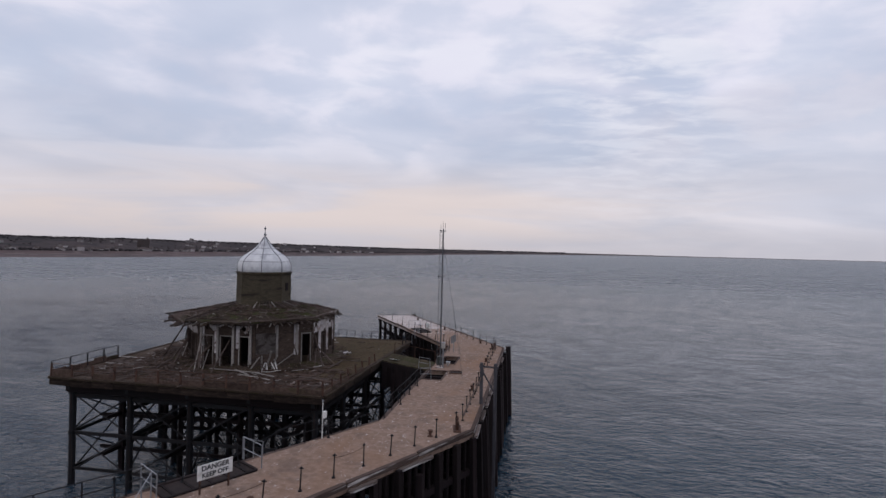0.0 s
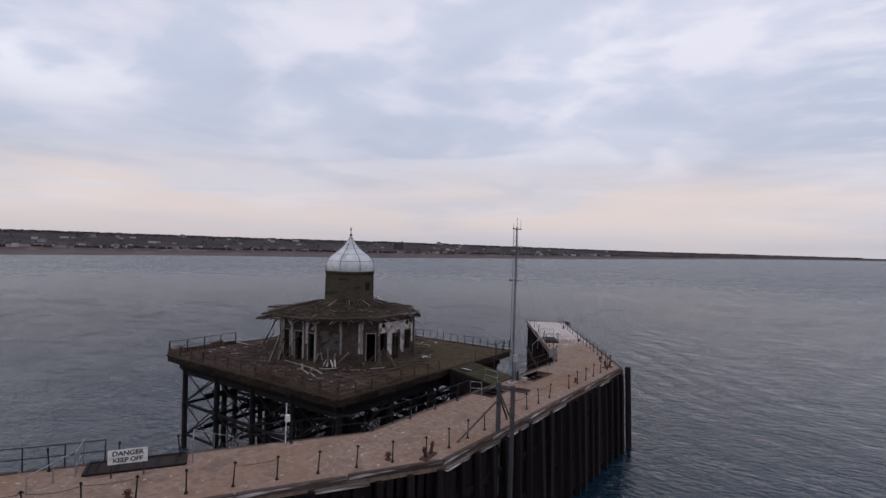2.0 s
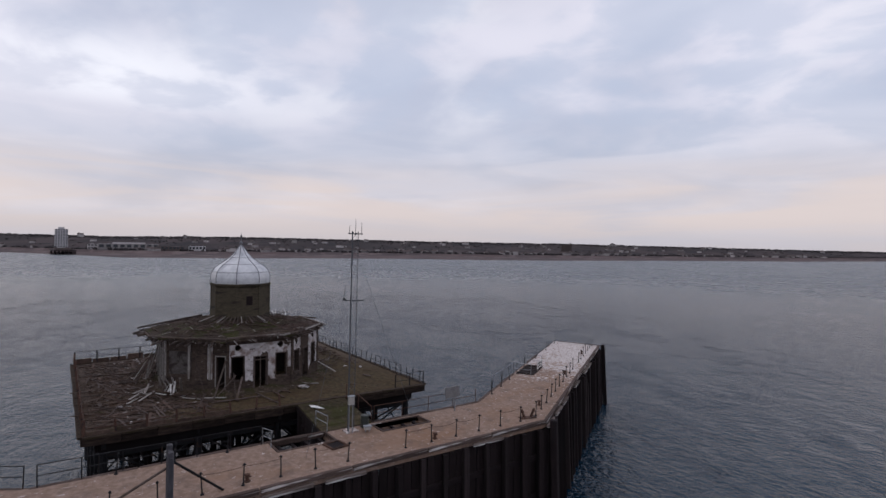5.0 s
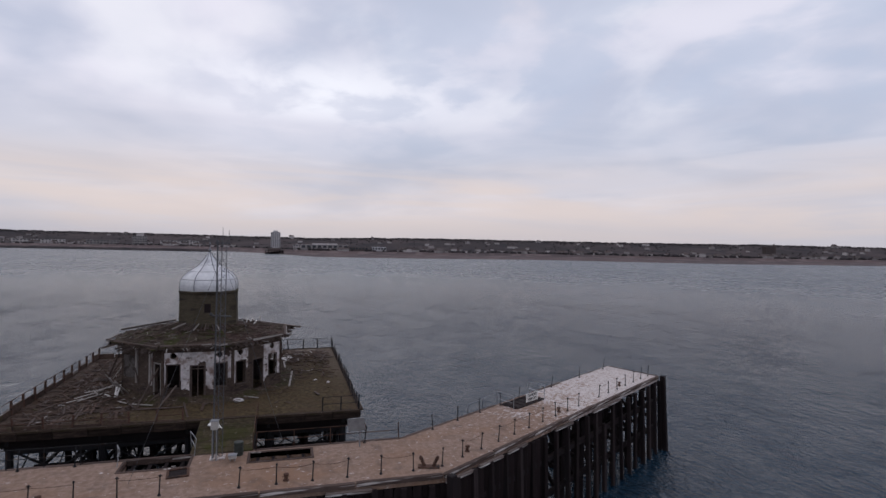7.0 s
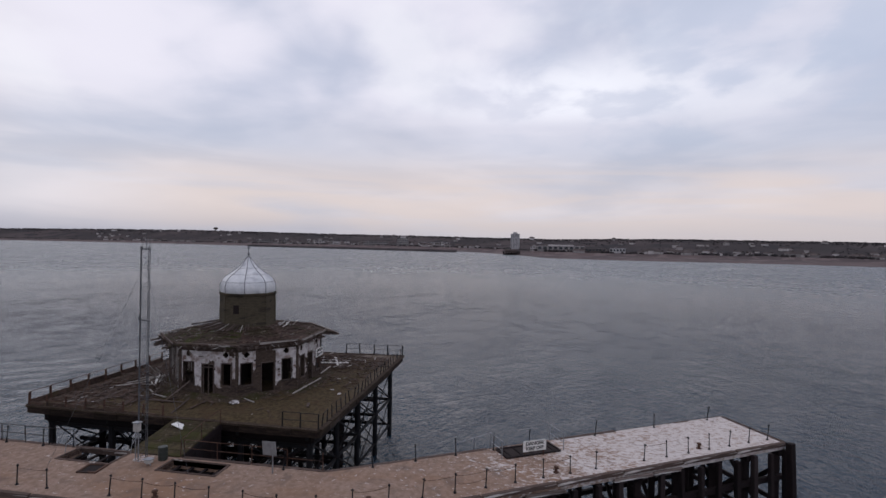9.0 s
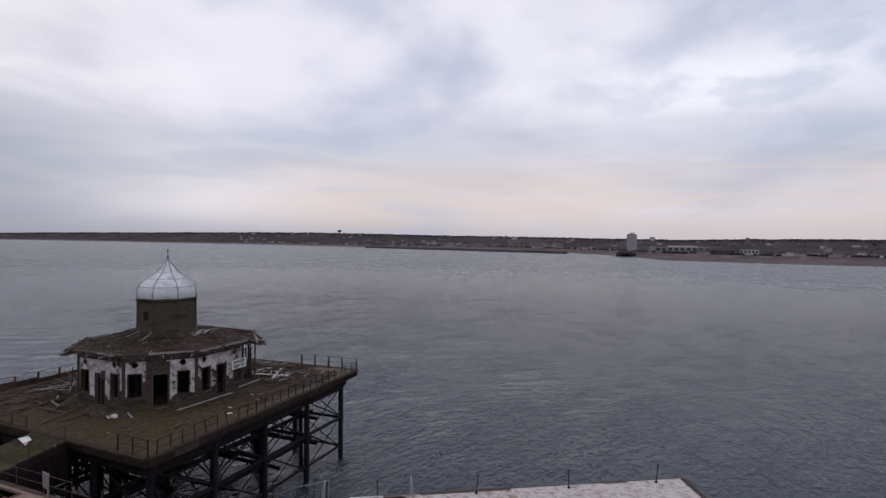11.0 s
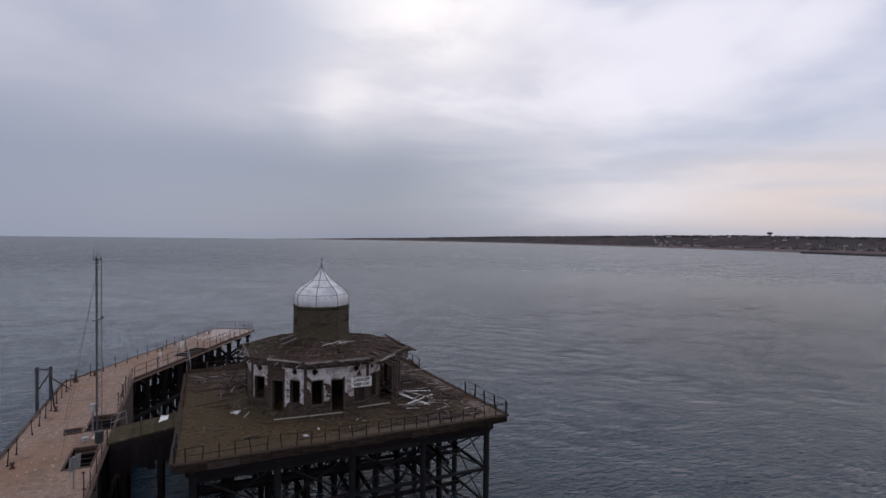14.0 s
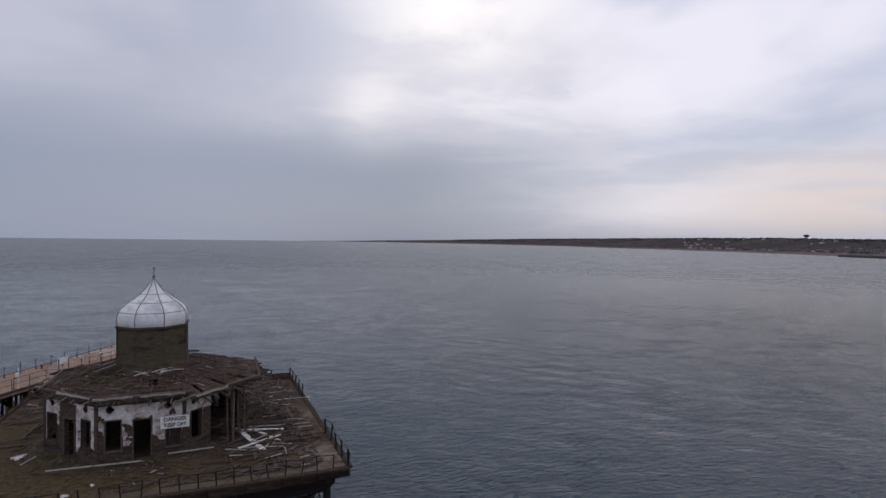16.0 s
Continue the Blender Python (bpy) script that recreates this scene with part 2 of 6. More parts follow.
def moss_material():
    """Rotten deck: grey-brown wood, olive moss on the north and east, a pale worn strip by the north edge."""
    mat = bpy.data.materials.new("mossy_deck")
    mat.use_nodes = True
    n = Nodes(mat.node_tree)
    b = n.nodes["Principled BSDF"]
    p = n.add("ShaderNodeTexCoord").outputs["Object"]
    at = n.add("ShaderNodeSeparateXYZ")
    n.links.new(p, at.inputs[0])
    x, y = at.outputs[0], at.outputs[1]
    streak = n.noise(n.scaled(p, 0.8, 5.0, 1), 2.2, 6, 0.68, 0.3)
    col = n.mix(n.ramp(streak, 0.33, 0.67), (0.030, 0.021, 0.016), (0.125, 0.092, 0.074))
    col = n.mix(n.ramp(n.noise(p, 0.5, 5, 0.65, 0.5), 0.44, 0.66), col, (0.055, 0.034, 0.022))
    side = n.math("ADD", n.math("MULTIPLY", x, 0.75), n.math("MULTIPLY", y, 0.85))
    blot = n.math("MULTIPLY", n.math("SUBTRACT", n.noise(p, 0.42, 6, 0.68, 0.4), 0.5), 26.0)
    green = n.ramp(n.math("ADD", side, blot), -2.0, 5.0)
    tuft = n.mix(n.ramp(n.noise(p, 3.4, 6, 0.7), 0.34, 0.66), (0.034, 0.025, 0.013), (0.090, 0.065, 0.033))
    tuft = n.mix(n.math("MULTIPLY", n.ramp(n.noise(p, 0.9, 4, 0.6), 0.48, 0.64), 0.75), tuft, (0.062, 0.040, 0.022))
    col = n.mix(n.math("MULTIPLY", green, 0.9), col, tuft)
    strip = n.ramp(n.math("ADD", y, n.math("MULTIPLY", n.math("SUBTRACT", n.noise(n.scaled(p, 0.5, 1, 1), 1.1, 5, 0.7), 0.5), 5.0)), 9.3, 10.4)
    west = n.ramp(x, 5.5, -3.0)
    col = n.mix(n.math("MULTIPLY", strip, n.math("ADD", 0.05, n.math("MULTIPLY", west, 0.22))), col, (0.19, 0.155, 0.13))
    verge = n.ramp(n.math("ADD", x, n.math("MULTIPLY", n.math("SUBTRACT", n.noise(n.scaled(p, 1, 0.5, 1), 1.1, 5, 0.7), 0.5), 5.0)), -8.8, -10.2)
    col = n.mix(n.math("MULTIPLY", verge, n.math("MULTIPLY", n.ramp(y, -3.0, 3.0, 0.1, 0.55), n.ramp(n.noise(p, 0.6, 5, 0.65, 0.5), 0.42, 0.62))), col, (0.25, 0.21, 0.18))
    n.links.new(col, b.inputs["Base Color"])
    b.inputs["Roughness"].default_value = 0.95
    b.inputs["Specular IOR Level"].default_value = 0.12
    r = n.add("ShaderNodeBump")
    r.inputs["Strength"].default_value, r.inputs["Distance"].default_value = 0.7, 0.05
    n.links.new(n.noise(p, 7.0, 6, 0.65), r.inputs["Height"])
    n.links.new(r.outputs[0], b.inputs["Normal"])
    return mat


CONCRETE = concrete_material()
GUANO = surface("whitened_timber", (0.10, 0.072, 0.062), (0.20, 0.165, 0.15), 1.5, 0.85, stain=(0.55, 0.52, 0.50), stain_at=(0.52, 0.62), stain_scale=0.5, bump=0.4, vary=0.3, gloss=0.12)
COPING = surface("coping_timber", (0.055, 0.037, 0.031), (0.105, 0.075, 0.065), 2.0, 0.85, speck=(0.55, 0.50, 0.47), speck_at=(0.60, 0.66),
                 speck_scale=0.7, bump=0.5, vary=0.25, gloss=0.12)
PILE = surface("tarred_pile", (0.0112, 0.0080, 0.0088), (0.0215, 0.0150, 0.0152), 1.5, 0.8, stain=(0.0150, 0.0128, 0.0138), stretch=(1, 1, 0.25), bump=0.6, vary=0.3, gloss=0.12)
PILE_PALE = surface("weathered_pile", (0.0160, 0.0118, 0.0122), (0.0335, 0.0250, 0.0252), 1.5, 0.8, stain=(0.0203, 0.0158, 0.0158), stretch=(1, 1, 0.2), bump=0.6, vary=0.3, gloss=0.12)
IRON = surface("painted_iron", (0.0120, 0.0128, 0.0150), (0.0230, 0.0220, 0.0240), 2.5, 0.6, stain=(0.0375, 0.0210, 0.0135), stain_at=(0.58, 0.7), stain_scale=1.6, bump=0.3, vary=0.2, gloss=0.12)
RUST = surface("rusted_iron", (0.055, 0.032, 0.025), (0.10, 0.055, 0.040), 5.0, 0.8, stain=(0.03, 0.024, 0.022), stain_scale=3.0, bump=0.4, vary=0.2, gloss=0.12)
GALV = surface("galvanised_steel", (0.22, 0.23, 0.25), (0.33, 0.34, 0.36), 6.0, 0.5, metal=0.6, bump=0.1)
MOSS = moss_material()
FASCIA = surface("stained_fascia", (0.016, 0.011, 0.010), (0.040, 0.028, 0.022), 1.6, 0.85, stain=(0.055, 0.040, 0.030), stain_at=(0.55, 0.7), stain_scale=1.2, bump=0.5, vary=0.35, gloss=0.12)
LITTERWOOD = surface("rotten_edge_timber", (0.024, 0.017, 0.013), (0.070, 0.050, 0.038), 1.3, 0.95, stain=(0.034, 0.028, 0.014), speck=(0.14, 0.11, 0.09), speck_at=(0.64, 0.72), speck_scale=3.0, bump=0.7, gloss=0.12)
GANGMOSS = surface("mossy_plank", (0.030, 0.024, 0.014), (0.078, 0.060, 0.036), 1.2, 0.95, stain=(0.040, 0.038, 0.014), stain_at=(0.44, 0.6), stain_scale=0.7,
                   speck=(0.15, 0.12, 0.10), speck_at=(0.64, 0.72), speck_scale=3.0, bump=0.6, vary=0.25, gloss=0.12)
DECKBOARD = surface("old_deck_board", (0.053, 0.035, 0.028), (0.100, 0.069, 0.056), 1.5, 0.9, stain=(0.0575, 0.045, 0.0276), bump=0.5, vary=0.35, gloss=0.12)
PALEWOOD = surface("bleached_board", (0.205, 0.182, 0.165), (0.345, 0.315, 0.295), 2.0, 0.85, stain=(0.20, 0.17, 0.15), bump=0.4, vary=0.2)
PALEBOARD = surface("worn_white_board", (0.42, 0.40, 0.38), (0.62, 0.60, 0.58), 2.0, 0.8, stain=(0.22, 0.18, 0.15), bump=0.3, vary=0.2)
GREYWOOD = surface("grey_board", (0.056, 0.042, 0.037), (0.112, 0.087, 0.077), 2.0, 0.9, stain=(0.069, 0.05, 0.0368), bump=0.4, vary=0.35, gloss=0.12)
PLASTER = surface("peeling_plaster", (0.36, 0.33, 0.325), (0.62, 0.585, 0.58), 0.9, 0.9, stain=(0.23, 0.175, 0.155), stain_at=(0.47, 0.66), stain_scale=1.1,
                  speck=(0.15, 0.098, 0.082), speck_at=(0.58, 0.70), speck_scale=2.2, bump=0.35)
LATH = surface("bare_lath", (0.046, 0.034, 0.028), (0.098, 0.072, 0.059), 1.2, 0.92, stain=(0.040, 0.030, 0.026), speck=(0.20, 0.165, 0.145), speck_at=(0.64, 0.72),
               speck_scale=3.0, stretch=(1, 1, 4.0), bump=0.6, gloss=0.12)
ROOFING = surface("rotten_roof", (0.031, 0.020, 0.017), (0.086, 0.056, 0.046), 0.9, 0.95, stain=(0.036, 0.028, 0.017), stain_at=(0.45, 0.62), stain_scale=0.6,
                  speck=(0.16, 0.115, 0.09), speck_at=(0.60, 0.70), speck_scale=2.8, bump=0.9, bump_scale=7.0, detail=8.0, gloss=0.12)
ROOFMOSS = surface("mossy_roof", (0.026, 0.019, 0.015), (0.070, 0.052, 0.040), 0.9, 0.95, stain=(0.040, 0.042, 0.014), stain_at=(0.46, 0.62), stain_scale=0.7,
                   speck=(0.15, 0.11, 0.09), speck_at=(0.62, 0.71), speck_scale=2.8, bump=0.9, bump_scale=7.0, detail=8.0, gloss=0.12)
DRUMWALL = surface("drum_boarding", (0.052, 0.043, 0.029), (0.090, 0.074, 0.052), 0.8, 0.8, stain=(0.034, 0.029, 0.022), stretch=(1, 1, 3.5), bump=0.3, gloss=0.12)
LEAD = surface("silver_dome_sheet", (0.53, 0.535, 0.555), (0.70, 0.70, 0.71), 0.6, 0.42, metal=0.18, stain=(0.42, 0.425, 0.455), stain_scale=0.7, bump=0.08)
LEADSEAM = surface("dome_seam", (0.15, 0.15, 0.165), (0.21, 0.21, 0.225), 3.0, 0.6, metal=0.3, bump=0.1)
# near-black brown: shade behind openings put into the colour, also dark boarding
DARK = surface("shade_and_dark_board", (0.026, 0.020, 0.020), (0.046, 0.036, 0.034), 1.0, 0.95, bump=0.2, gloss=0.12)
WHITEPAINT = surface("white_paint", (0.66, 0.65, 0.63), (0.76, 0.75, 0.73), 1.2, 0.6, stain=(0.5, 0.47, 0.43), stain_scale=1.6, bump=0.05)
BLACKPAINT = surface("black_paint", (0.02, 0.02, 0.022), (0.035, 0.035, 0.037), 3.0, 0.6, bump=0.05)
# land tones lifted a little: the haze over the shore is put into the colour
LAND = far_material("far_land", (0.050, 0.043, 0.044), (0.080, 0.064, 0.064), (0.042, 0.038, 0.041), 0.006)
BEACH = far_material("far_beach", (0.125, 0.094, 0.092), (0.095, 0.077, 0.078), (0.165, 0.13, 0.126), 0.012)
FARTREE = far_material("far_trees", (0.044, 0.039, 0.041), (0.064, 0.055, 0.056), (0.038, 0.037, 0.038), 0.012)
FARWALL = surface("far_render", (0.25, 0.228, 0.225), (0.36, 0.335, 0.33), 0.05, 0.9, bump=0, vary=0.6)
CABINET = surface("beige_enamel", (0.36, 0.345, 0.32), (0.44, 0.42, 0.395), 1.5, 0.5, stain=(0.25, 0.22, 0.19), bump=0.05)
FARROOF = surface("far_roof", (0.055, 0.042, 0.040), (0.085, 0.064, 0.06), 0.05, 0.9, bump=0, vary=0.4)
LATHBOARD = surface("stained_board", (0.060, 0.052, 0.048), (0.115, 0.100, 0.094), 1.4, 0.85, stain=(0.04, 0.032, 0.028), stain_scale=1.2, bump=0.3, gloss=0.12)
NOTICE = surface("faded_board", (0.13, 0.13, 0.132), (0.21, 0.207, 0.21), 2.0, 0.6, stain=(0.10, 0.10, 0.11), stain_scale=1.5, bump=0.1)
GLASSDARK = surface("far_window", (0.03, 0.034, 0.04), (0.05, 0.055, 0.06), 0.5, 0.2, bump=0)

# ---- building helpers ----
def thing(name, label, category, group="", kind="", at=(0, 0, 0), turn=0.0):
    ob = new(name)
    ob.matrix_basis = pose(*at, 0, 0, turn)
    return tagged(ob, label, category, group, kind)


def part(name, bm, material, parent=None, label=""):
    mesh = bpy.data.meshes.new(name)
    bm.to_mesh(mesh)
    bm.free()
    mesh.materials.append(material)
    ob = new(name, mesh)
    ob.parent = parent
    return tagged(ob, label)


def again(name, mesh, parent, m):
    """One more object on a mesh that is there already."""
    ob = new(name, mesh)
    ob.parent = parent
    ob.matrix_basis = m
    return ob


def single(name, bm, material, label, category, group="", kind=""):
    return tagged(part(name, bm, material), label, category, group, kind)


def box(bm, lo, hi, m=None):
    x0, y0, z0 = lo
    x1, y1, z1 = hi
    vs = [bm.verts.new(c) for c in ((x0, y0, z0), (x1, y0, z0), (x1, y1, z0), (x0, y1, z0), (x0, y0, z1), (x1, y0, z1), (x1, y1, z1), (x0, y1, z1))]
    for f in ((3, 2, 1, 0), (4, 5, 6, 7), (0, 1, 5, 4), (1, 2, 6, 5), (2, 3, 7, 6), (3, 0, 4, 7)):
        bm.faces.new([vs[k] for k in f])
    if m:
        bmesh.ops.transform(bm, matrix=m, verts=vs)
    return vs


def along(p, q):
    """A frame at p whose x axis runs to q, z up as far as it can."""
    p, q = Vector(p), Vector(q)
    d = (q - p).normalized()
    side = Vector((0, 0, 1)).cross(d)
    side = side.normalized() if side.length > 1e-3 else Vector((0, 1, 0))
    m = Matrix((d, side, d.cross(side))).transposed().to_4x4()
    m.translation = p
    return m, (q - p).length


def beam(bm, p, q, w, h):
    m, length = along(p, q)
    return box(bm, (0, -w / 2, -h / 2), (length, w / 2, h / 2), m)


def tube(bm, p, q, r, r2=None, n=8):
    m, length = along(p, q)
    r2 = r if r2 is None else r2
    rings = []
    for x, k in ((0, r), (length, r2)):
        rings.append([bm.verts.new(m @ Vector((x, k * math.cos(a * math.tau / n), k * math.sin(a * math.tau / n)))) for a in range(n)])
    for a in range(n):
        b = (a + 1) % n
        bm.faces.new((rings[0][a], rings[0][b], rings[1][b], rings[1][a]))
    bm.faces.new(rings[0][::-1])
    bm.faces.new(rings[1])


def lathe(bm, rows, n=16, at=(0, 0), start=0.0):
    """A turned body from rows of radius and height."""
    rings = [[bm.verts.new((at[0] + r * math.cos(start + k * math.tau / n), at[1] + r * math.sin(start + k * math.tau / n), z)) for k in range(n)] for r, z in rows]
    for lo, hi in zip(rings, rings[1:]):
        for k in range(n):
            j = (k + 1) % n
            bm.faces.new((lo[k], lo[j], hi[j], hi[k]))
    bm.faces.new(rings[0][::-1])
    bm.faces.new(rings[-1])


def prism(bm, outline, z0, z1):
    lo = [bm.verts.new((x, y, z0)) for x, y in outline]
    hi = [bm.verts.new((x, y, z1)) for x, y in outline]
    bm.faces.new(hi)
    bm.faces.new(lo[::-1])
    for k in range(len(lo)):
        j = (k + 1) % len(lo)
        bm.faces.new((lo[k], lo[j], hi[j], hi[k]))
    bmesh.ops.recalc_face_normals(bm, faces=bm.faces)


def unit_mesh(name, material, shape="box"):
    """A mesh 1 m long in x and 1 m across, to be stretched into a strut."""
    bm = bmesh.new()
    if shape == "box":
        box(bm, (0, -0.5, -0.5), (1, 0.5, 0.5))
        bmesh.ops.bevel(bm, geom=[e for e in bm.edges], offset=0.06, segments=1, affect="EDGES")
    else:
        tube(bm, (0, 0, 0), (1, 0, 0), 0.5, n=8)
    mesh = bpy.data.meshes.new(name)
    bm.to_mesh(mesh)
    bm.free()
    mesh.materials.append(material)
    return mesh


def strut(name, mesh, parent, p, q, w, h):
    m, length = along(p, q)
    return again(name, mesh, parent, m @ Matrix.Diagonal((length, w, h, 1)))


def grid_mesh(name, verts, faces, material, kind, label, category, smooth=True):
    mesh = bpy.data.meshes.new(name)
    mesh.from_pydata(verts, [], faces)
    mesh.materials.append(material)
    if smooth:
        mesh.polygons.foreach_set("use_smooth", [True] * len(mesh.polygons))
    mesh.update()
    return tagged(new(name, mesh), label, category, kind=kind)

# ---- sea ----
MID = (-15.0, 45.0)


def sea():
    seg, rows = 640, [0.5]
    while rows[-1] < 4850:
        rows.append(rows[-1] * 1.0145 + 0.01)
    r = np.array(rows)[:, None]
    a = np.arange(seg)[None, :] * math.tau / seg
    x, y = MID[0] + r * np.cos(a), MID[1] + r * np.sin(a)
    z = np.zeros_like(x)
    rng = np.random.RandomState(4)
    cell = r * 0.0145 + 0.01
    for length in (1.3, 1.7, 2.1, 2.6, 3.2, 4.0, 5.5):
        for _ in range(3):
            way = radians(35 + rng.uniform(-38, 38))
            k = math.tau / (length * rng.uniform(0.85, 1.2))
            fade = np.clip((length / 2.6 - cell) / (length / 5.0), 0, 1)
            z += fade * 0.0008 * length ** 0.9 * np.sin(k * (x * math.cos(way) + y * math.sin(way)) + rng.uniform(0, 6.3))
    verts = np.stack([x, y, SEA + z], -1).reshape(-1, 3)
    n = len(rows)
    i = np.arange(n - 1)[:, None] * seg
    j = np.arange(seg)[None, :]
    k = (j + 1) % seg
    faces = np.stack([i + j, i + seg + j, i + seg + k, i + k], -1).reshape(-1, 4)
    mesh = bpy.data.meshes.new("water")
    mesh.vertices.add(len(verts))
    mesh.vertices.foreach_set("co", verts.ravel())
    mesh.loops.add(faces.size)
    mesh.loops.foreach_set("vertex_index", faces.ravel().astype(np.int32))
    mesh.polygons.add(len(faces))
    mesh.polygons.foreach_set("loop_start", np.arange(0, faces.size, 4, dtype=np.int32))
    mesh.polygons.foreach_set("use_smooth", np.ones(len(faces), bool))
    mesh.update(calc_edges=True)
    mesh.materials.append(WATER)
    tagged(new("water", mesh), "grey-green open sea with small wind ripples", "sea", kind="structure")


sea()

# ---- far shore ----
# bearing in degrees, distance of the water's edge, height of the skyline, both in metres
SHORE = [(56, 4720, 4), (66, 4700, 5), (76, 4600, 8), (84, 4100, 13), (90, 3100, 17), (96, 2200, 19), (102.5, 1488, 20), (110, 1107, 22), (117.5, 946, 25), (125, 823, 27),
         (132.5, 725, 28.5), (140, 685, 28.5), (147.5, 679, 29), (155, 671, 30), (162.5, 644, 31), (170, 634, 30.5), (177.5, 656, 27.5), (185, 900, 31),
         (192.5, 1095, 34.5), (200, 1233, 36.5), (207.5, 1280, 40), (215, 1530, 45), (222.5, 1845, 45), (230, 2200, 42), (237.5, 2860, 39), (245, 3500, 29),
         (252.5, 4150, 18), (258, 4600, 8), (262, 4750, 3)]
EYE_AT = (5.0, 60.0)


def shore(az):
    a = [s[0] for s in SHORE]
    return float(np.interp(az, a, [s[1] for s in SHORE])), float(np.interp(az, a, [s[2] for s in SHORE]))


def land_height(az, s):
    """Height of the ground s metres behind the water's edge."""
    d, top = shore(az)
    top = max(top - 3.0, 1.5)
    wall = min(4.5, top * 0.5)
    if s < 130:
        return SEA - 0.1 + 2.6 * s / 130
    if s < 138:
        return 1.7 + (wall - 1.7) * (s - 130) / 8
    f = min(max(s - 200, 0) / 400, 1.0)
    z = wall + (top - wall) * f * f * (3 - 2 * f)
    if s > 650:
        z -= (s - 650) * 0.012
    return z + 1.4 * noise.noise((az * 0.6, s * 0.012, 3.0)) * min(s / 300, 1)


def polar(az, d):
    return EYE_AT[0] + d * math.cos(radians(az)), EYE_AT[1] + d * math.sin(radians(az))


def coast():
    bearings = [56 + 0.5 * k for k in range(413)]
    for name, steps, mat, label, cat in (
            ("beach", [-25, 0, 15, 40, 70, 100, 130, 138], BEACH, "wet brown shingle beach along the far shore", "beach"),
            ("ground", [138, 150, 170, 200, 240, 310, 380, 450, 520, 600, 650], LAND, "low green and brown land behind the far beach", "land")):
        verts, faces = [], []
        for az in bearings:
            d, top = shore(az)
            jag = 6 * noise.noise((az * 0.9, 0, 0)) + 3 * noise.noise((az * 3.1, 5, 0))
            for s in steps:
                # far points are drawn nearer together, to stay in sight
                reach = s * min(1.0, (4780 - d) / 650) if d > 4130 else s
                z = land_height(az, s) if s >= 0 else SEA - 0.8
                verts.append((*polar(az, d + reach + jag), z))
        w = len(steps)
        for i in range(len(bearings) - 1):
            for j in range(w - 1):
                faces.append((i * w + j, (i + 1) * w + j, (i + 1) * w + j + 1, i * w + j + 1))
        grid_mesh(name, verts, faces, mat, "structure", label, cat)


coast()


def clump_mesh(count, place, size, name, mat, label, category, seed):
    """Far woods and hedges: many small ragged tufts in one mesh."""
    rng = random.Random(seed)
    verts, faces = [], []
    for _ in range(count):
        spot = place(rng)
        if spot is None:
            continue
        x, y, z, scale = spot
        h, w = size * scale * rng.uniform(0.6, 1.25), size * scale * rng.uniform(1.0, 2.6)
        n, base = 7, len(verts)
        for ring, (f, g) in enumerate(((0.55, 0.0), (1.0, 0.35), (0.8, 0.75))):
            for k in range(n):
                a = (k + 0.5 * ring) * math.tau / n
                q = w * 0.5 * f * rng.uniform(0.7, 1.2)
                verts.append((x + q * math.cos(a), y + q * math.sin(a), z + h * g * rng.uniform(0.85, 1.15)))
        verts.append((x + rng.uniform(-0.2, 0.2) * w, y + rng.uniform(-0.2, 0.2) * w, z + h))
        for ring in range(2):
            for k in range(n):
                a, b = base + ring * n + k, base + ring * n + (k + 1) % n
                faces += [(a, b, b + n), (a, b + n, a + n)]
        for k in range(n):
            faces.append((base + 2 * n + k, base + 2 * n + (k + 1) % n, base + 3 * n))
    grid_mesh(name, verts, faces, mat, "stuff", label, category, smooth=False)


def wood_spot(rng):
    az = rng.uniform(86, 250)
    d, top = shore(az)
    s = rng.choice((rng.uniform(170, 620), rng.uniform(480, 640), rng.uniform(480, 640)))
    if d > 3600:
        return None
    if s < 450 and noise.noise((az * 0.35, s * 0.01, 9)) < -0.05:
        return None
    return (*polar(az, d + s), land_height(az, s) - 0.5, 0.8 + d / 3200)


clump_mesh(8500, wood_spot, 2.1, "far_woods", FARTREE, "dark leafless woods and hedges on the far shore", "woods", 7)


def front_spot(rng):
    az = rng.uniform(92, 236)
    d, top = shore(az)
    s = rng.uniform(145, 200)
    return (*polar(az, d + s), land_height(az, s) - 0.3, 0.55)


clump_mesh(900, front_spot, 6.0, "far_shrubs", FARTREE, "dark shrubs along the far sea front", "shrubs", 8)


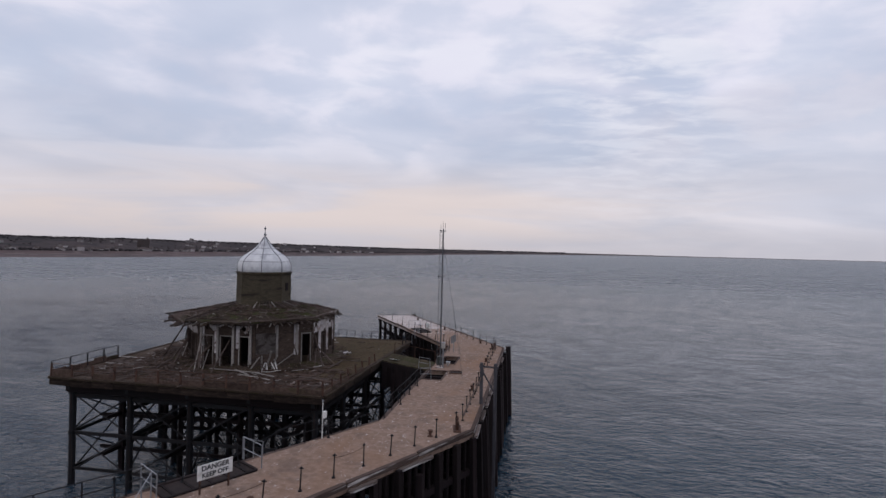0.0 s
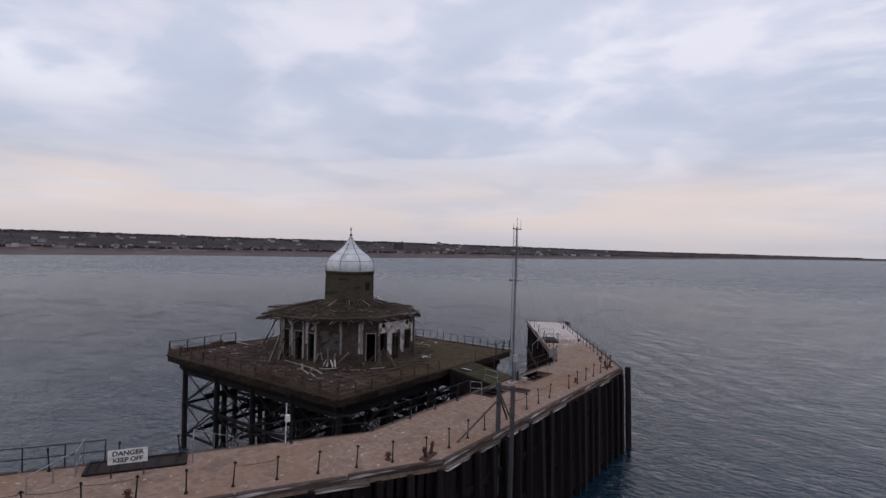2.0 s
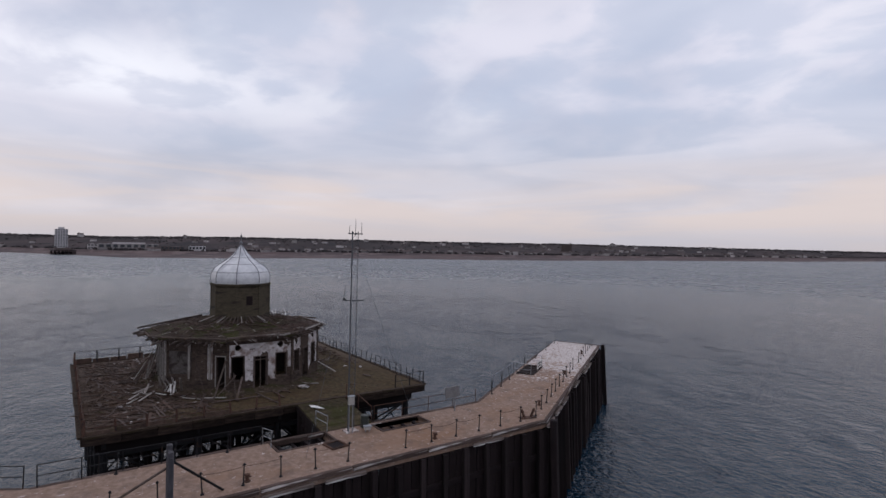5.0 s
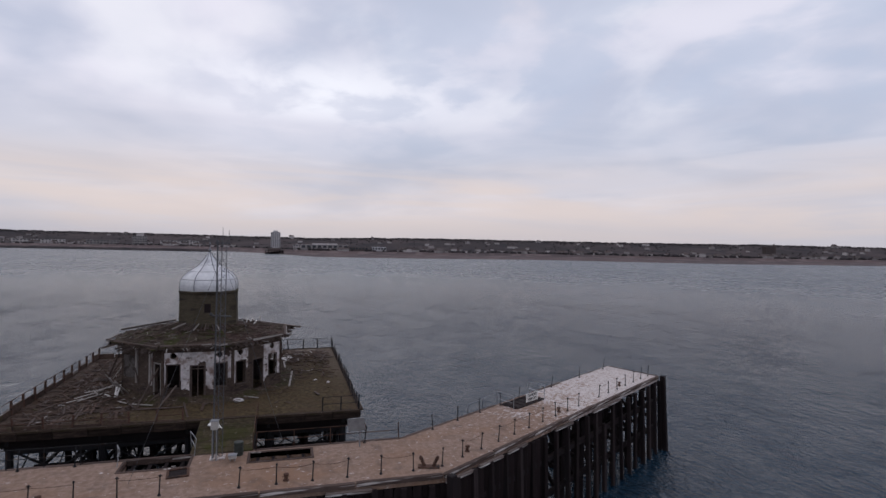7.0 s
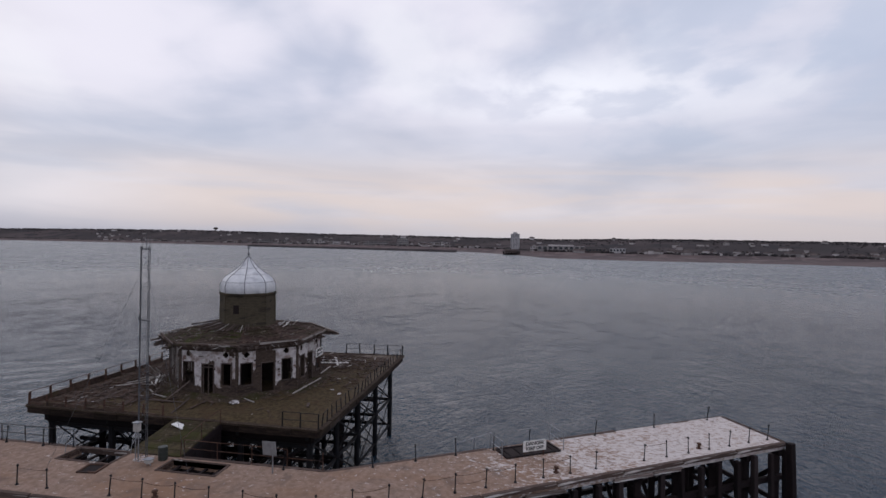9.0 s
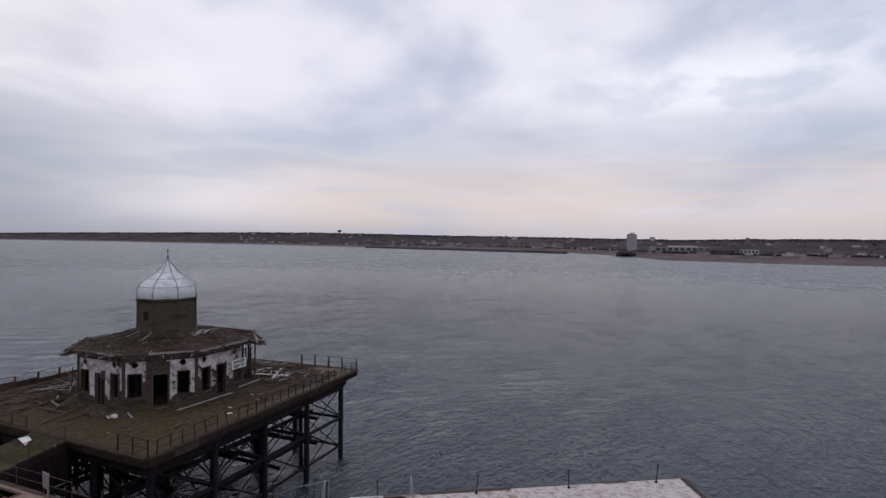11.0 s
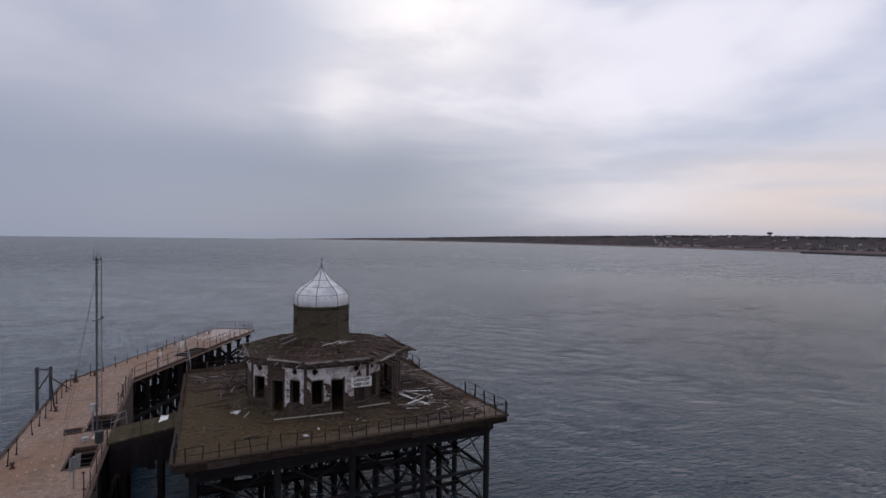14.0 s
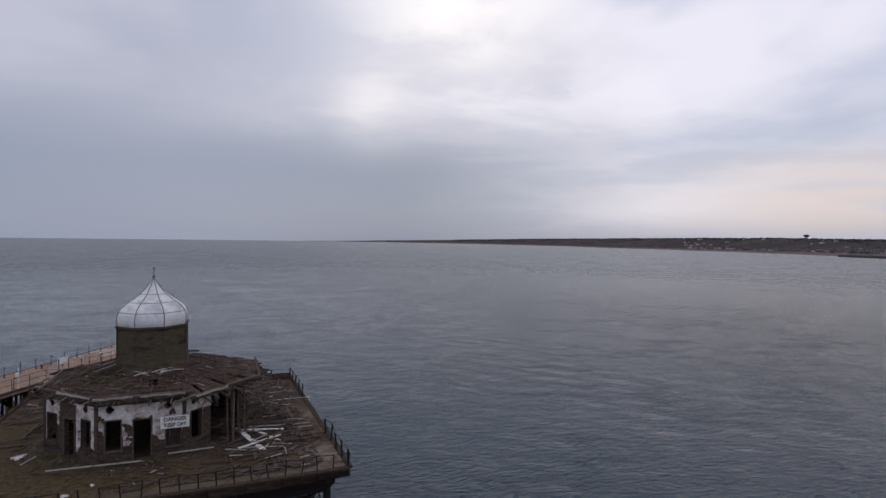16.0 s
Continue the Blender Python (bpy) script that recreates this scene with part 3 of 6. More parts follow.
def house_master(w, d, h, roof, seed):
    rng = random.Random(seed)
    ob = thing("house", "pale rendered house with dark pitched roof on the shore", "house", "houses of the far town")
    bm = bmesh.new()
    box(bm, (-w / 2, -d / 2, -3), (w / 2, d / 2, h))
    part("wall", bm, FARWALL, ob)
    bm = bmesh.new()
    e = 0.5
    pts = [(-w / 2 - e, -d / 2 - e, h), (w / 2 + e, -d / 2 - e, h), (w / 2 + e, d / 2 + e, h), (-w / 2 - e, d / 2 + e, h), (-w / 2 - e, 0, h + roof), (w / 2 + e, 0, h + roof)]
    vs = [bm.verts.new(p) for p in pts]
    for f in ((0, 1, 5, 4), (2, 3, 4, 5), (1, 2, 5), (3, 0, 4), (3, 2, 1, 0)):
        bm.faces.new([vs[k] for k in f])
    roof_ob = part("roof", bm, FARROOF, ob)
    bm = bmesh.new()
    box(bm, (w * 0.3, -0.6, h + roof * 0.3), (w * 0.3 + 1.2, 0.6, h + roof + 1.2))
    part("chimney", bm, FARROOF, roof_ob)
    for k in range(3):
        bm = bmesh.new()
        x = -w * 0.33 + k * w * 0.33
        box(bm, (x - 0.7, -d / 2 - 0.06, h * 0.45), (x + 0.7, -d / 2, h * 0.45 + 1.6))
        part("window", bm, GLASSDARK, ob)
    return ob


HOUSES = [house_master(8, 8, 4.0, 2.6, 1), house_master(13, 8, 4.4, 2.8, 2), house_master(9, 8, 6.2, 2.4, 3)]


def town():
    rng = random.Random(12)
    used = 0
    for m in HOUSES:
        az = 146 + 9 * used
        d, top = shore(az)
        m.matrix_basis = pose(*polar(az, d + 165), land_height(az, 165), 0, 0, az + 90)
        used += 1
    for k in range(430):
        az = rng.choice((rng.uniform(108, 180), rng.uniform(108, 180), rng.uniform(183, 224)))
        d, top = shore(az)
        s = rng.choice((rng.uniform(142, 175), rng.uniform(150, 240), rng.uniform(240, 520)))
        if noise.noise((az * 0.5, s * 0.01, 2)) < -0.22:
            continue
        size = rng.uniform(0.5, 0.85) * (1.25 if az > 183 else 1.0)
        copy_thing(rng.choice(HOUSES), pose(*polar(az, d + s), land_height(az, s), 0, 0, az + 90 + rng.uniform(-50, 50)) @ Matrix.Diagonal((size * rng.uniform(0.8, 1.3), size, size * rng.uniform(0.85, 1.1), 1)))


town()


def block(name, az, dist, w, deep, h, z, label, category, floors=0, bays=0, roof_bits=(), wall=None):
    """A large far building with its rows of windows."""
    ob = thing(name, label, category, at=(*polar(az, dist), z), turn=az - 90)
    bm = bmesh.new()
    box(bm, (-w / 2, 0, -4), (w / 2, deep, h))
    part("wall", bm, wall or FARWALL, ob)
    for x0, x1, h1 in roof_bits:
        bm = bmesh.new()
        box(bm, (x0, deep * 0.2, h), (x1, deep * 0.8, h + h1))
        part("roof", bm, wall or FARWALL, ob)
    for f in range(floors):
        for b in range(bays):
            bm = bmesh.new()
            x, zz = -w / 2 + (b + 0.5) * w / bays, (f + 0.45) * h / floors
            box(bm, (x - w / bays * 0.32, -0.15, zz), (x + w / bays * 0.32, 0.0, zz + h / floors * 0.45))
            part("window", bm, GLASSDARK, ob)
    return ob


TOWERWALL = surface("tower_render", (0.42, 0.40, 0.41), (0.48, 0.46, 0.47), 0.05, 0.9, bump=0)
block("tower_block", 181.35, 1010, 17, 14, 29, 5, "tall pale grey tower block above the far sea front", "building", 12, 5, [(-4, 4, 3)], TOWERWALL)
block("leisure_hall", 176.4, 850, 74, 30, 9, 4, "long low pale hall on the far sea front", "building", 1, 9, [(-20, 20, 2)])
block("leisure_hall", 170.6, 812, 22, 16, 7, 4, "low pale seafront hall on the far shore", "building", 1, 5, [], TOWERWALL)
block("leisure_hall", 173.0, 806, 34, 20, 6.5, 4, "low brown hall on the far sea front", "building", 1, 7, [], FARROOF)
block("seafront_terrace", 179.0, 880, 20, 12, 8, 4, "row of pale seafront houses on the far shore", "building", 2, 5, [(-6, -2, 2)])
block("seafront_terrace", 190.2, 1260, 74, 12, 10, 4, "row of pale seafront houses on the far shore", "building", 2, 12, [(-30, -24, 2), (16, 22, 2)])
block("white_hotel", 193.6, 1300, 28, 14, 19, 4, "tall white seafront building on the far shore", "building", 4, 6, [(-6, 8, 5)])
block("seafront_terrace", 196.5, 1330, 60, 12, 9, 4, "row of pale seafront houses on the far shore", "building", 2, 10, [(-24, -18, 2)])
block("seafront_terrace", 201.5, 1420, 110, 12, 9, 4, "long row of pale seafront houses on the far shore", "building", 2, 18, [(-40, -34, 2)])
block("seafront_terrace", 207, 1500, 90, 12, 9, 4, "row of pale seafront houses on the far shore", "building", 2, 14, [(-40, -34, 2)])


def water_tower():
    ob = thing("water_tower", "dark water tower on the far skyline", "tower", at=(*polar(212.6, 2050), 30))
    bm = bmesh.new()
    lathe(bm, [(2.2, 0), (1.7, 15)], 10)
    part("shaft", bm, TOWERWALL, ob)
    bm = bmesh.new()
    lathe(bm, [(2, 14.5), (8, 18), (8, 22), (2, 23.5)], 14)
    part("tank", bm, FARROOF, ob)


water_tower()


def church():
    ob = thing("church", "dark church with a square tower on the far shore", "church", at=(*polar(131.5, 1010), 14))
    for name, lo, hi in (("wall", (-4, -10, -4), (4, 8, 8)), ("tower", (-2.2, 8, -4), (2.2, 12.4, 10.5)), ("turret", (-1.0, 9.2, 10.5), (1.0, 11.2, 12.5))):
        bm = bmesh.new()
        box(bm, lo, hi)
        part(name, bm, FARROOF, ob)


church()


def harbour_arm():
    """A long low rock arm off the town, and the stub of the old pier."""
    bm = bmesh.new()
    rng = random.Random(5)
    n = 90
    rows = []
    for k in range(n + 1):
        az = 187.6 + 22.0 * k / n
        d = float(np.interp(az, [187.6, 195, 203, 209.6], [900, 985, 1120, 1270]))
        row = []
        for off, z in ((-9, SEA - 0.8), (-4, 1.6), (0, 3.0), (5, 2.8), (11, SEA - 0.8)):
            row.append(bm.verts.new((*polar(az, d + off + rng.uniform(-1, 1)), z + rng.uniform(-0.4, 0.4))))
        rows.append(row)
    for a, b in zip(rows, rows[1:]):
        for j in range(4):
            bm.faces.new((a[j], b[j], b[j + 1], a[j + 1]))
    single("harbour_arm", bm, FARTREE, "long dark rock harbour arm before the far town", "breakwater", kind="structure")
    ob = thing("pier_stub", "short dark shore pier with a low hall on legs", "pier", at=(*polar(181.6, 790), 0), turn=181.6 - 90)
    bm = bmesh.new()
    box(bm, (-13, 0, 3.6), (13, 90, 4.4))
    part("deck", bm, PILE_PALE, ob)
    bm = bmesh.new()
    box(bm, (-9, 8, 4.4), (9, 40, 7.2))
    part("hall", bm, FARROOF, ob)
    for k in range(7):
        for y in (1, 30, 60):
            bm = bmesh.new()
            box(bm, (-12 + 4 * k - 0.4, y, -3), (-12 + 4 * k + 0.4, y + 0.8, 3.6))
            part("leg", bm, PILE, ob)


harbour_arm()

# ---- the curved landing arm ----
DECK = 6.64
OUT = [(-15.1, 6.1), (-1.4, 31.0), (-1.35, 59.4), (-18.2, 86.6)]
INN = [(-20.2, 9.0), (-7.0, 31.7), (-7.15, 58.3), (-23.15, 84.15)]
# the arm has settled: its deck falls gently to the north
SETTLE = Matrix.Translation((0, 48, DECK)) @ Matrix.Rotation(-0.0102, 4, "X") @ Matrix.Translation((0, -48, -DECK))
BEFORE_ARM = set(scene.objects)
STRUT_DARK = unit_mesh("dark_timber", PILE)
STRUT_PALE = unit_mesh("pale_timber", PILE_PALE)
STRUT_COPE = unit_mesh("coping", COPING)
ROD_IRON = unit_mesh("iron_rod", IRON, "tube")
COLUMN_IRON = unit_mesh("iron_column", IRON, "tube")
BEAM_IRON = unit_mesh("iron_beam", IRON)
STRUT_RUST = unit_mesh("rusty_bar", RUST)


def lerp(p, q, f):
    return tuple(a + (b - a) * f for a, b in zip(p, q))


def along_line(points, step, start=0.5):
    """Points and headings every step metres along a line."""
    made, left = [], start
    for p, q in zip(points, points[1:]):
        length = math.dist(p, q)
        head = math.atan2(q[1] - p[1], q[0] - p[0])
        while left < length:
            made.append((*lerp(p, q, left / length), head))
            left += step
        left -= length
    return made


def landing_arm():
    arm = thing("landing_arm", "bent concrete landing arm on dark timber piles, with bird droppings", "pier", kind="structure")
    # deck in three reaches, with the stair openings cut through the middle one
    holes = [(-7.0, 42.7, -5.4, 46.0), (-6.6, 49.2, -5.3, 52.6)]
    xo = lambda y: -1.4 + 0.05 * (y - 31.0) / 28.4
    slabs = []
    for a, b in ((0, 1), (2, 3)):
        for k in range(6):
            f, g = k / 6, (k + 1) / 6
            slabs.append([lerp(OUT[a], OUT[b], f), lerp(OUT[a], OUT[b], g), lerp(INN[a], INN[b], g), lerp(INN[a], INN[b], f)])
    slabs.append([OUT[1], (xo(31.7), 31.7), INN[1]])
    slabs.append([OUT[2], INN[2], (xo(58.3), 58.3)])
    for y0, y1, x0 in ((31.7, 37.2, -7.0), (37.2, 42.7, -7.05), (42.7, 46.0, -5.4), (46.0, 49.2, -7.05), (49.2, 52.6, -5.3), (52.6, 58.3, -7.1)):
        slabs.append([(x0, y0), (xo(y0), y0), (xo(y1), y1), (x0, y1)])
    slabs.append([(-7.1, 49.2), (-6.6, 49.2), (-6.6, 52.6), (-7.1, 52.6)])
    for s in slabs:
        bm = bmesh.new()
        prism(bm, s, DECK - 0.45, DECK)
        part("deck_slab", bm, CONCRETE, arm)
    # coping timbers along both edges
    rng = random.Random(3)
    for line, off, h in ((OUT, 0.0, 0.14), (INN, 0.0, 0.06)):
        for p, q in zip(line, line[1:]):
            n = max(1, round(math.dist(p, q) / 4.8))
            for k in range(n):
                a, b = lerp(p, q, k / n), lerp(p, q, (k + 1) / n - 0.003)
                j = rng.uniform(-0.03, 0.03)
                strut("coping", STRUT_COPE, arm, (*a, DECK - 0.08 + j), (*b, DECK - 0.08 + j + rng.uniform(-0.02, 0.02)), 0.24, h + 0.12)
    ledge = unit_mesh("ledge_timber", GUANO)
    for p, q in zip(OUT, OUT[1:]):
        n = round(math.dist(p, q) / 3.0)
        h = math.atan2(q[1] - p[1], q[0] - p[0])
        nx, ny = math.sin(h) * 0.2, -math.cos(h) * 0.2
        for k in range(n):
            if rng.random() < 0.4:
                continue
            a, b = lerp(p, q, k / n), lerp(p, q, (k + rng.uniform(0.5, 0.98)) / n)
            strut("ledge", ledge, arm, (a[0] + nx, a[1] + ny, DECK - 0.36), (b[0] + nx, b[1] + ny, DECK - 0.36 + rng.uniform(-0.04, 0.04)), 0.2, 0.16)
    for k, (p, q) in enumerate(((OUT[0], INN[0]), (OUT[3], INN[3]))):
        strut("coping", STRUT_COPE, arm, (*p, DECK - 0.1), (*q, DECK - 0.1), 0.3, 0.26)
    # fender piles down the outer face, raking a little, some with a paler weathered face
    for k, (x, y, head) in enumerate(along_line(OUT, 1.55, 0.3)):
        nx, ny = math.sin(head), -math.cos(head)
        out = 0.24 + rng.uniform(-0.05, 0.06)
        top = DECK - rng.uniform(0.28, 0.5) - (rng.uniform(0.5, 2.0) if rng.random() < 0.08 else 0)
        rake = rng.uniform(0.25, 0.55)
        lean = rng.uniform(-0.12, 0.12)
        w = rng.uniform(0.26, 0.36)
        strut("pile", STRUT_PALE if rng.random() < 0.4 else STRUT_DARK, arm, (x + nx * out, y + ny * out, top), (x + nx * (out + rake) + ny * lean, y + ny * (out + rake) - nx * lean, -3.5), w, w)
    for z in (4.4, 1.9):
        for p, q in zip(OUT, OUT[1:]):
            strut("waler", STRUT_DARK, arm, (*p, z), (*q, z), 0.3, 0.35)
    # bents under the deck: three piles, a cap and braces
    for k, ((xo, yo, ho), (f)) in enumerate(zip(along_line(OUT, 3.0, 1.4), range(99))):
        seg = 0 if yo < OUT[1][1] else (1 if yo < OUT[2][1] else 2)
        f = (yo - OUT[seg][1]) / (OUT[seg + 1][1] - OUT[seg][1])
        xi, yi = lerp(INN[seg], INN[seg + 1], f)
        strut("cap", STRUT_DARK, arm, (xo, yo, DECK - 0.65), (xi, yi, DECK - 0.65), 0.36, 0.4)
        for g in (0.06, 0.5, 0.94):
            x, y = lerp((xo, yo), (xi, yi), g)
            strut("pile", STRUT_DARK, arm, (x, y, DECK - 0.8), (x + rng.uniform(-0.1, 0.1), y, -3.5), 0.38, 0.38)
        a, b = lerp((xo, yo), (xi, yi), 0.06), lerp((xo, yo), (xi, yi), 0.94)
        strut("brace", STRUT_DARK, arm, (*a, 4.9), (*b, 0.6), 0.16, 0.3)
        strut("brace", STRUT_DARK, arm, (*b, 4.9), (*a, 0.6), 0.16, 0.3)
        strut("brace", STRUT_DARK, arm, (*a, 2.7), (*b, 2.7), 0.16, 0.3)
    for p, q in zip(INN, INN[1:]):
        strut("waler", STRUT_DARK, arm, (*p, 2.7), (*q, 2.7), 0.25, 0.32)
    # timber sheeting behind the fenders of the straight reach and its shoulders
    pts = [lerp(OUT[0], OUT[1], 0.55), OUT[1], OUT[2], lerp(OUT[2], OUT[3], 0.32)]
    for x, y, head in along_line(pts, 0.52, 0.2):
        x2, y2 = x - math.sin(head) * (0.02 + rng.uniform(0, 0.06)), y + math.cos(head) * (0.02 + rng.uniform(0, 0.06))
        deep = 0.12 if abs(math.cos(head)) < 0.5 else 0.4
        strut("sheet_board", STRUT_DARK, arm, (x2, y2, DECK - 0.5), (x2, y2, -3.2 + rng.uniform(0, 0.6)), 0.5, deep)
    # brown sheeting down the inner face of the straight reach
    brown = unit_mesh("brown_sheeting", GREYWOOD)
    for y0, y1 in ((31.9, 42.5), (52.8, 58.1)):
        n = round((y1 - y0) / 0.5)
        for k in range(n):
            y = y0 + (k + 0.5) * (y1 - y0) / n
            strut("inner_board", brown, arm, (-7.0, y, DECK - 0.3), (-7.0, y, 1.2 + rng.uniform(-0.5, 0.5)), 0.46, 0.08)
    # open stair wells
    for x0, y0, x1, y1 in holes:
        bm = bmesh.new()
        for lo, hi in (((x0, y0, DECK - 1.9), (x1, y1, DECK - 1.8)),):
            box(bm, lo, hi)
        part("landing", bm, PILE, arm)
    return arm


landing_arm()
ARM_THINGS = set(scene.objects) - BEFORE_ARM

# ---- the square pier head ----
PC = (-22.1, 45.0)
HALF = 11.15
TOP = 7.3


def head_plan(x, y):
    """The pier head's plan is a little out of square."""
    return (x * (1 + 0.045 * y / HALF) if x < 0 else x * (0.955 + 0.022 * y / HALF)), y


def head_local(x, y, z):
    return (*head_plan(x, y), z)


def pier_head():
    head = thing("pier_head", "square timber pier head on dark iron columns with crossed ties", "pier", kind="structure", at=(*PC, 0))
    bm = bmesh.new()
    n = 56
    vs = {}
    for i in range(n + 1):
        for j in range(n + 1):
            x, y = -HALF + 2 * HALF * i / n, -HALF + 2 * HALF * j / n
            e = min(i, j, n - i, n - j)
            z = TOP + (0.05 * noise.noise((x * 0.5, y * 0.5, 0)) + 0.03 * noise.noise((x * 2.1, y * 2.1, 4)) if e > 0 else 0)
            vs[i, j] = bm.verts.new(head_local(x, y, z))
    for i in range(n):
        for j in range(n):
            bm.faces.new((vs[i, j], vs[i + 1, j], vs[i + 1, j + 1], vs[i, j + 1]))
    part("deck", bm, MOSS, head)
    bm = bmesh.new()
    for v in box(bm, (-HALF + 0.1, -HALF + 0.1, TOP - 0.26), (HALF - 0.1, HALF - 0.1, TOP - 0.14)):
        v.co.x, v.co.y = head_plan(v.co.x, v.co.y)
    part("deck_board", bm, PILE, head)
    rng = random.Random(9)
    # the overhanging edge: short fascia boards under a nosing, and a deep beam set back below
    corners = [(-HALF, -HALF), (HALF, -HALF), (HALF, HALF), (-HALF, HALF)]
    for a in range(4):
        p, q = corners[a], corners[(a + 1) % 4]
        nx, ny = ((0, -1), (1, 0), (0, 1), (-1, 0))[a]
        pieces = 12
        for k in range(pieces):
            u, v = lerp(p, q, k / pieces), lerp(p, q, (k + 0.985) / pieces)
            j = rng.uniform(-0.02, 0.03)
            u, v = head_plan(*u), head_plan(*v)
            drop = rng.uniform(-0.04, 0.03)
            tall = rng.uniform(0.40, 0.50)
            strut("fascia_board", EDGE_BOARD if rng.random() < (0.12 if a == 2 else 0.0) else EDGE_DARK, head, (u[0] + nx * j, u[1] + ny * j, TOP - 0.34 + drop), (v[0] + nx * j, v[1] + ny * j, TOP - 0.34 + drop + rng.uniform(-0.03, 0.03)), 0.14, tall)
            strut("nosing", EDGE_NOSE, head, (u[0] + nx * (0.06 + j), u[1] + ny * (0.06 + j), TOP - 0.02), (v[0] + nx * (0.06 + j), v[1] + ny * (0.06 + j), TOP - 0.02 + rng.uniform(-0.03, 0.03)), 0.36, 0.15)
        inset_by = 0.93
        u, v = head_plan(p[0] * inset_by, p[1] * inset_by), head_plan(q[0] * inset_by, q[1] * inset_by)
        strut("edge_beam", STRUT_DARK, head, (*u, TOP - 0.88), (*v, TOP - 0.88), 0.34, 0.72)
        # brackets out to the edge
        for k in range(15):
            b0 = lerp(p, q, (k + 0.5) / 15)
            b1 = (b0[0] - nx * 0.75, b0[1] - ny * 0.75)
            strut("bracket", STRUT_DARK, head, (*head_plan(*b0), TOP - 0.42), (*head_plan(*b1), TOP - 0.48), 0.14, 0.26)
    cols = [-10.1, -5.05, 0.0, 5.05, 10.1]
    for x in cols:
        strut("joist", BEAM_IRON, head, head_local(x, -HALF + 0.6, TOP - 0.75), head_local(x, HALF - 0.6, TOP - 0.75), 0.3, 0.7)
        strut("joist", BEAM_IRON, head, head_local(-HALF + 0.6, x, TOP - 0.8), head_local(HALF - 0.6, x, TOP - 0.8), 0.25, 0.6)
        for y in cols:
            strut("column", COLUMN_IRON, head, head_local(x, y, TOP - 1.0), head_local(x, y, -4.0), 0.46, 0.46)
            strut("flange", COLUMN_IRON, head, head_local(x, y, 2.9), head_local(x, y, 3.12), 0.56, 0.56)
            strut("capital", COLUMN_IRON, head, head_local(x, y, TOP - 1.4), head_local(x, y, TOP - 1.14), 0.62, 0.62)
    # timber props between the columns
    mids = [-7.6, -2.5, 2.5, 7.6]
    for x in mids:
        for y in mids:
            strut("prop", STRUT_DARK, head, (x, y, TOP - 0.9), (x + rng.uniform(-0.3, 0.3), y + rng.uniform(-0.3, 0.3), -4.0), 0.34, 0.34)
        for z in (3.9, 1.4):
            strut("prop_tie", STRUT_DARK, head, (x, -9.5, z + rng.uniform(-0.3, 0.3)), (x, 9.5, z + rng.uniform(-0.3, 0.3)), 0.18, 0.28)
            strut("prop_tie", STRUT_DARK, head, (-9.5, x, z - 0.3), (9.5, x, z + rng.uniform(-0.3, 0.3)), 0.18, 0.28)
    for x in cols:
        for y0, y1 in zip(cols, cols[1:]):
            for swap in (False, True):
                p = lambda u, z: head_local(u, x, z) if swap else head_local(x, u, z)
                outer = abs(x) > 10
                for z0, z1 in (((5.9, 3.1), (3.1, 0.1)) if outer else ((5.9, 0.6),)):
                    strut("tie_rod", ROD_IRON, head, p(y0, z0), p(y1, z1), 0.10, 0.10)
                    strut("tie_rod", ROD_IRON, head, p(y1, z0), p(y0, z1), 0.13, 0.13)
                strut("strut", BEAM_IRON, head, p(y0, 3.0), p(y1, 3.0), 0.16, 0.24)
                strut("strut", BEAM_IRON, head, p(y0, 5.75), p(y1, 5.75), 0.16, 0.3)
                if outer:
                    strut("strut", BEAM_IRON, head, p(y0, 0.35), p(y1, 0.35 + rng.uniform(-0.05, 0.05)), 0.14, 0.2)
    return head


EDGE_BOARD, EDGE_DARK, EDGE_NOSE = unit_mesh("pale_fascia", GREYWOOD), unit_mesh("dark_fascia", FASCIA), unit_mesh("deck_nosing", LITTERWOOD)
pier_head()

# ---- gangway between the arm and the pier head ----
def gangway():
    ob = thing("gangway", "mossy timber gangway from the landing arm to the pier head", "gangway", kind="structure")
    p0, p1 = (-7.05, DECK + 0.05), (-11.3, TOP + 0.03)
    n = 14
    for k in range(n):
        a, b = lerp(p0, p1, k / n), lerp(p0, p1, (k + 0.97) / n)
        bm = bmesh.new()
        j = 0.02 * noise.noise((k * 1.7, 0, 0))
        vs = box(bm, (0, 45.9, 0), (1, 49.3, 0.08))
        for v in vs:
            f = a if v.co.x < 0.5 else b
            v.co.x, v.co.z = f[0], f[1] + v.co.z - 0.08 + j
        part("plank", bm, GANGMOSS, ob)
    for y in (46.0, 47.6, 49.2):
        bm = bmesh.new()
        beam(bm, (p0[0], y, p0[1] - 0.3), (p1[0], y, p1[1] - 0.3), 0.3, 0.4)
        part("bearer", bm, PILE, ob)
    for y in (45.92, 49.3):
        for k in range(9):
            x = -7.2 - k * 0.45
            z = DECK + (TOP - DECK) * (-7.05 - x) / 4.25
            bm = bmesh.new()
            box(bm, (x - 0.43, y - 0.03, z - 1.9 - 0.25 * (k % 3)), (x, y + 0.03, z - 0.12))
            part("skirt_board", bm, PILE, ob)
    for x in (-8.0, -10.2):
        for y in (46.0, 49.2):
            bm = bmesh.new()
            beam(bm, (x, y, 6.2), (x, y, -3.5), 0.34, 0.34)
            part("leg", bm, PILE, ob)


gangway()

# ---- the pavilion ----
RO, AP = 6.2, 6.2 * math.cos(math.pi / 8)
SIDE = 2 * RO * math.sin(math.pi / 8)
WALL_TOP = 10.95


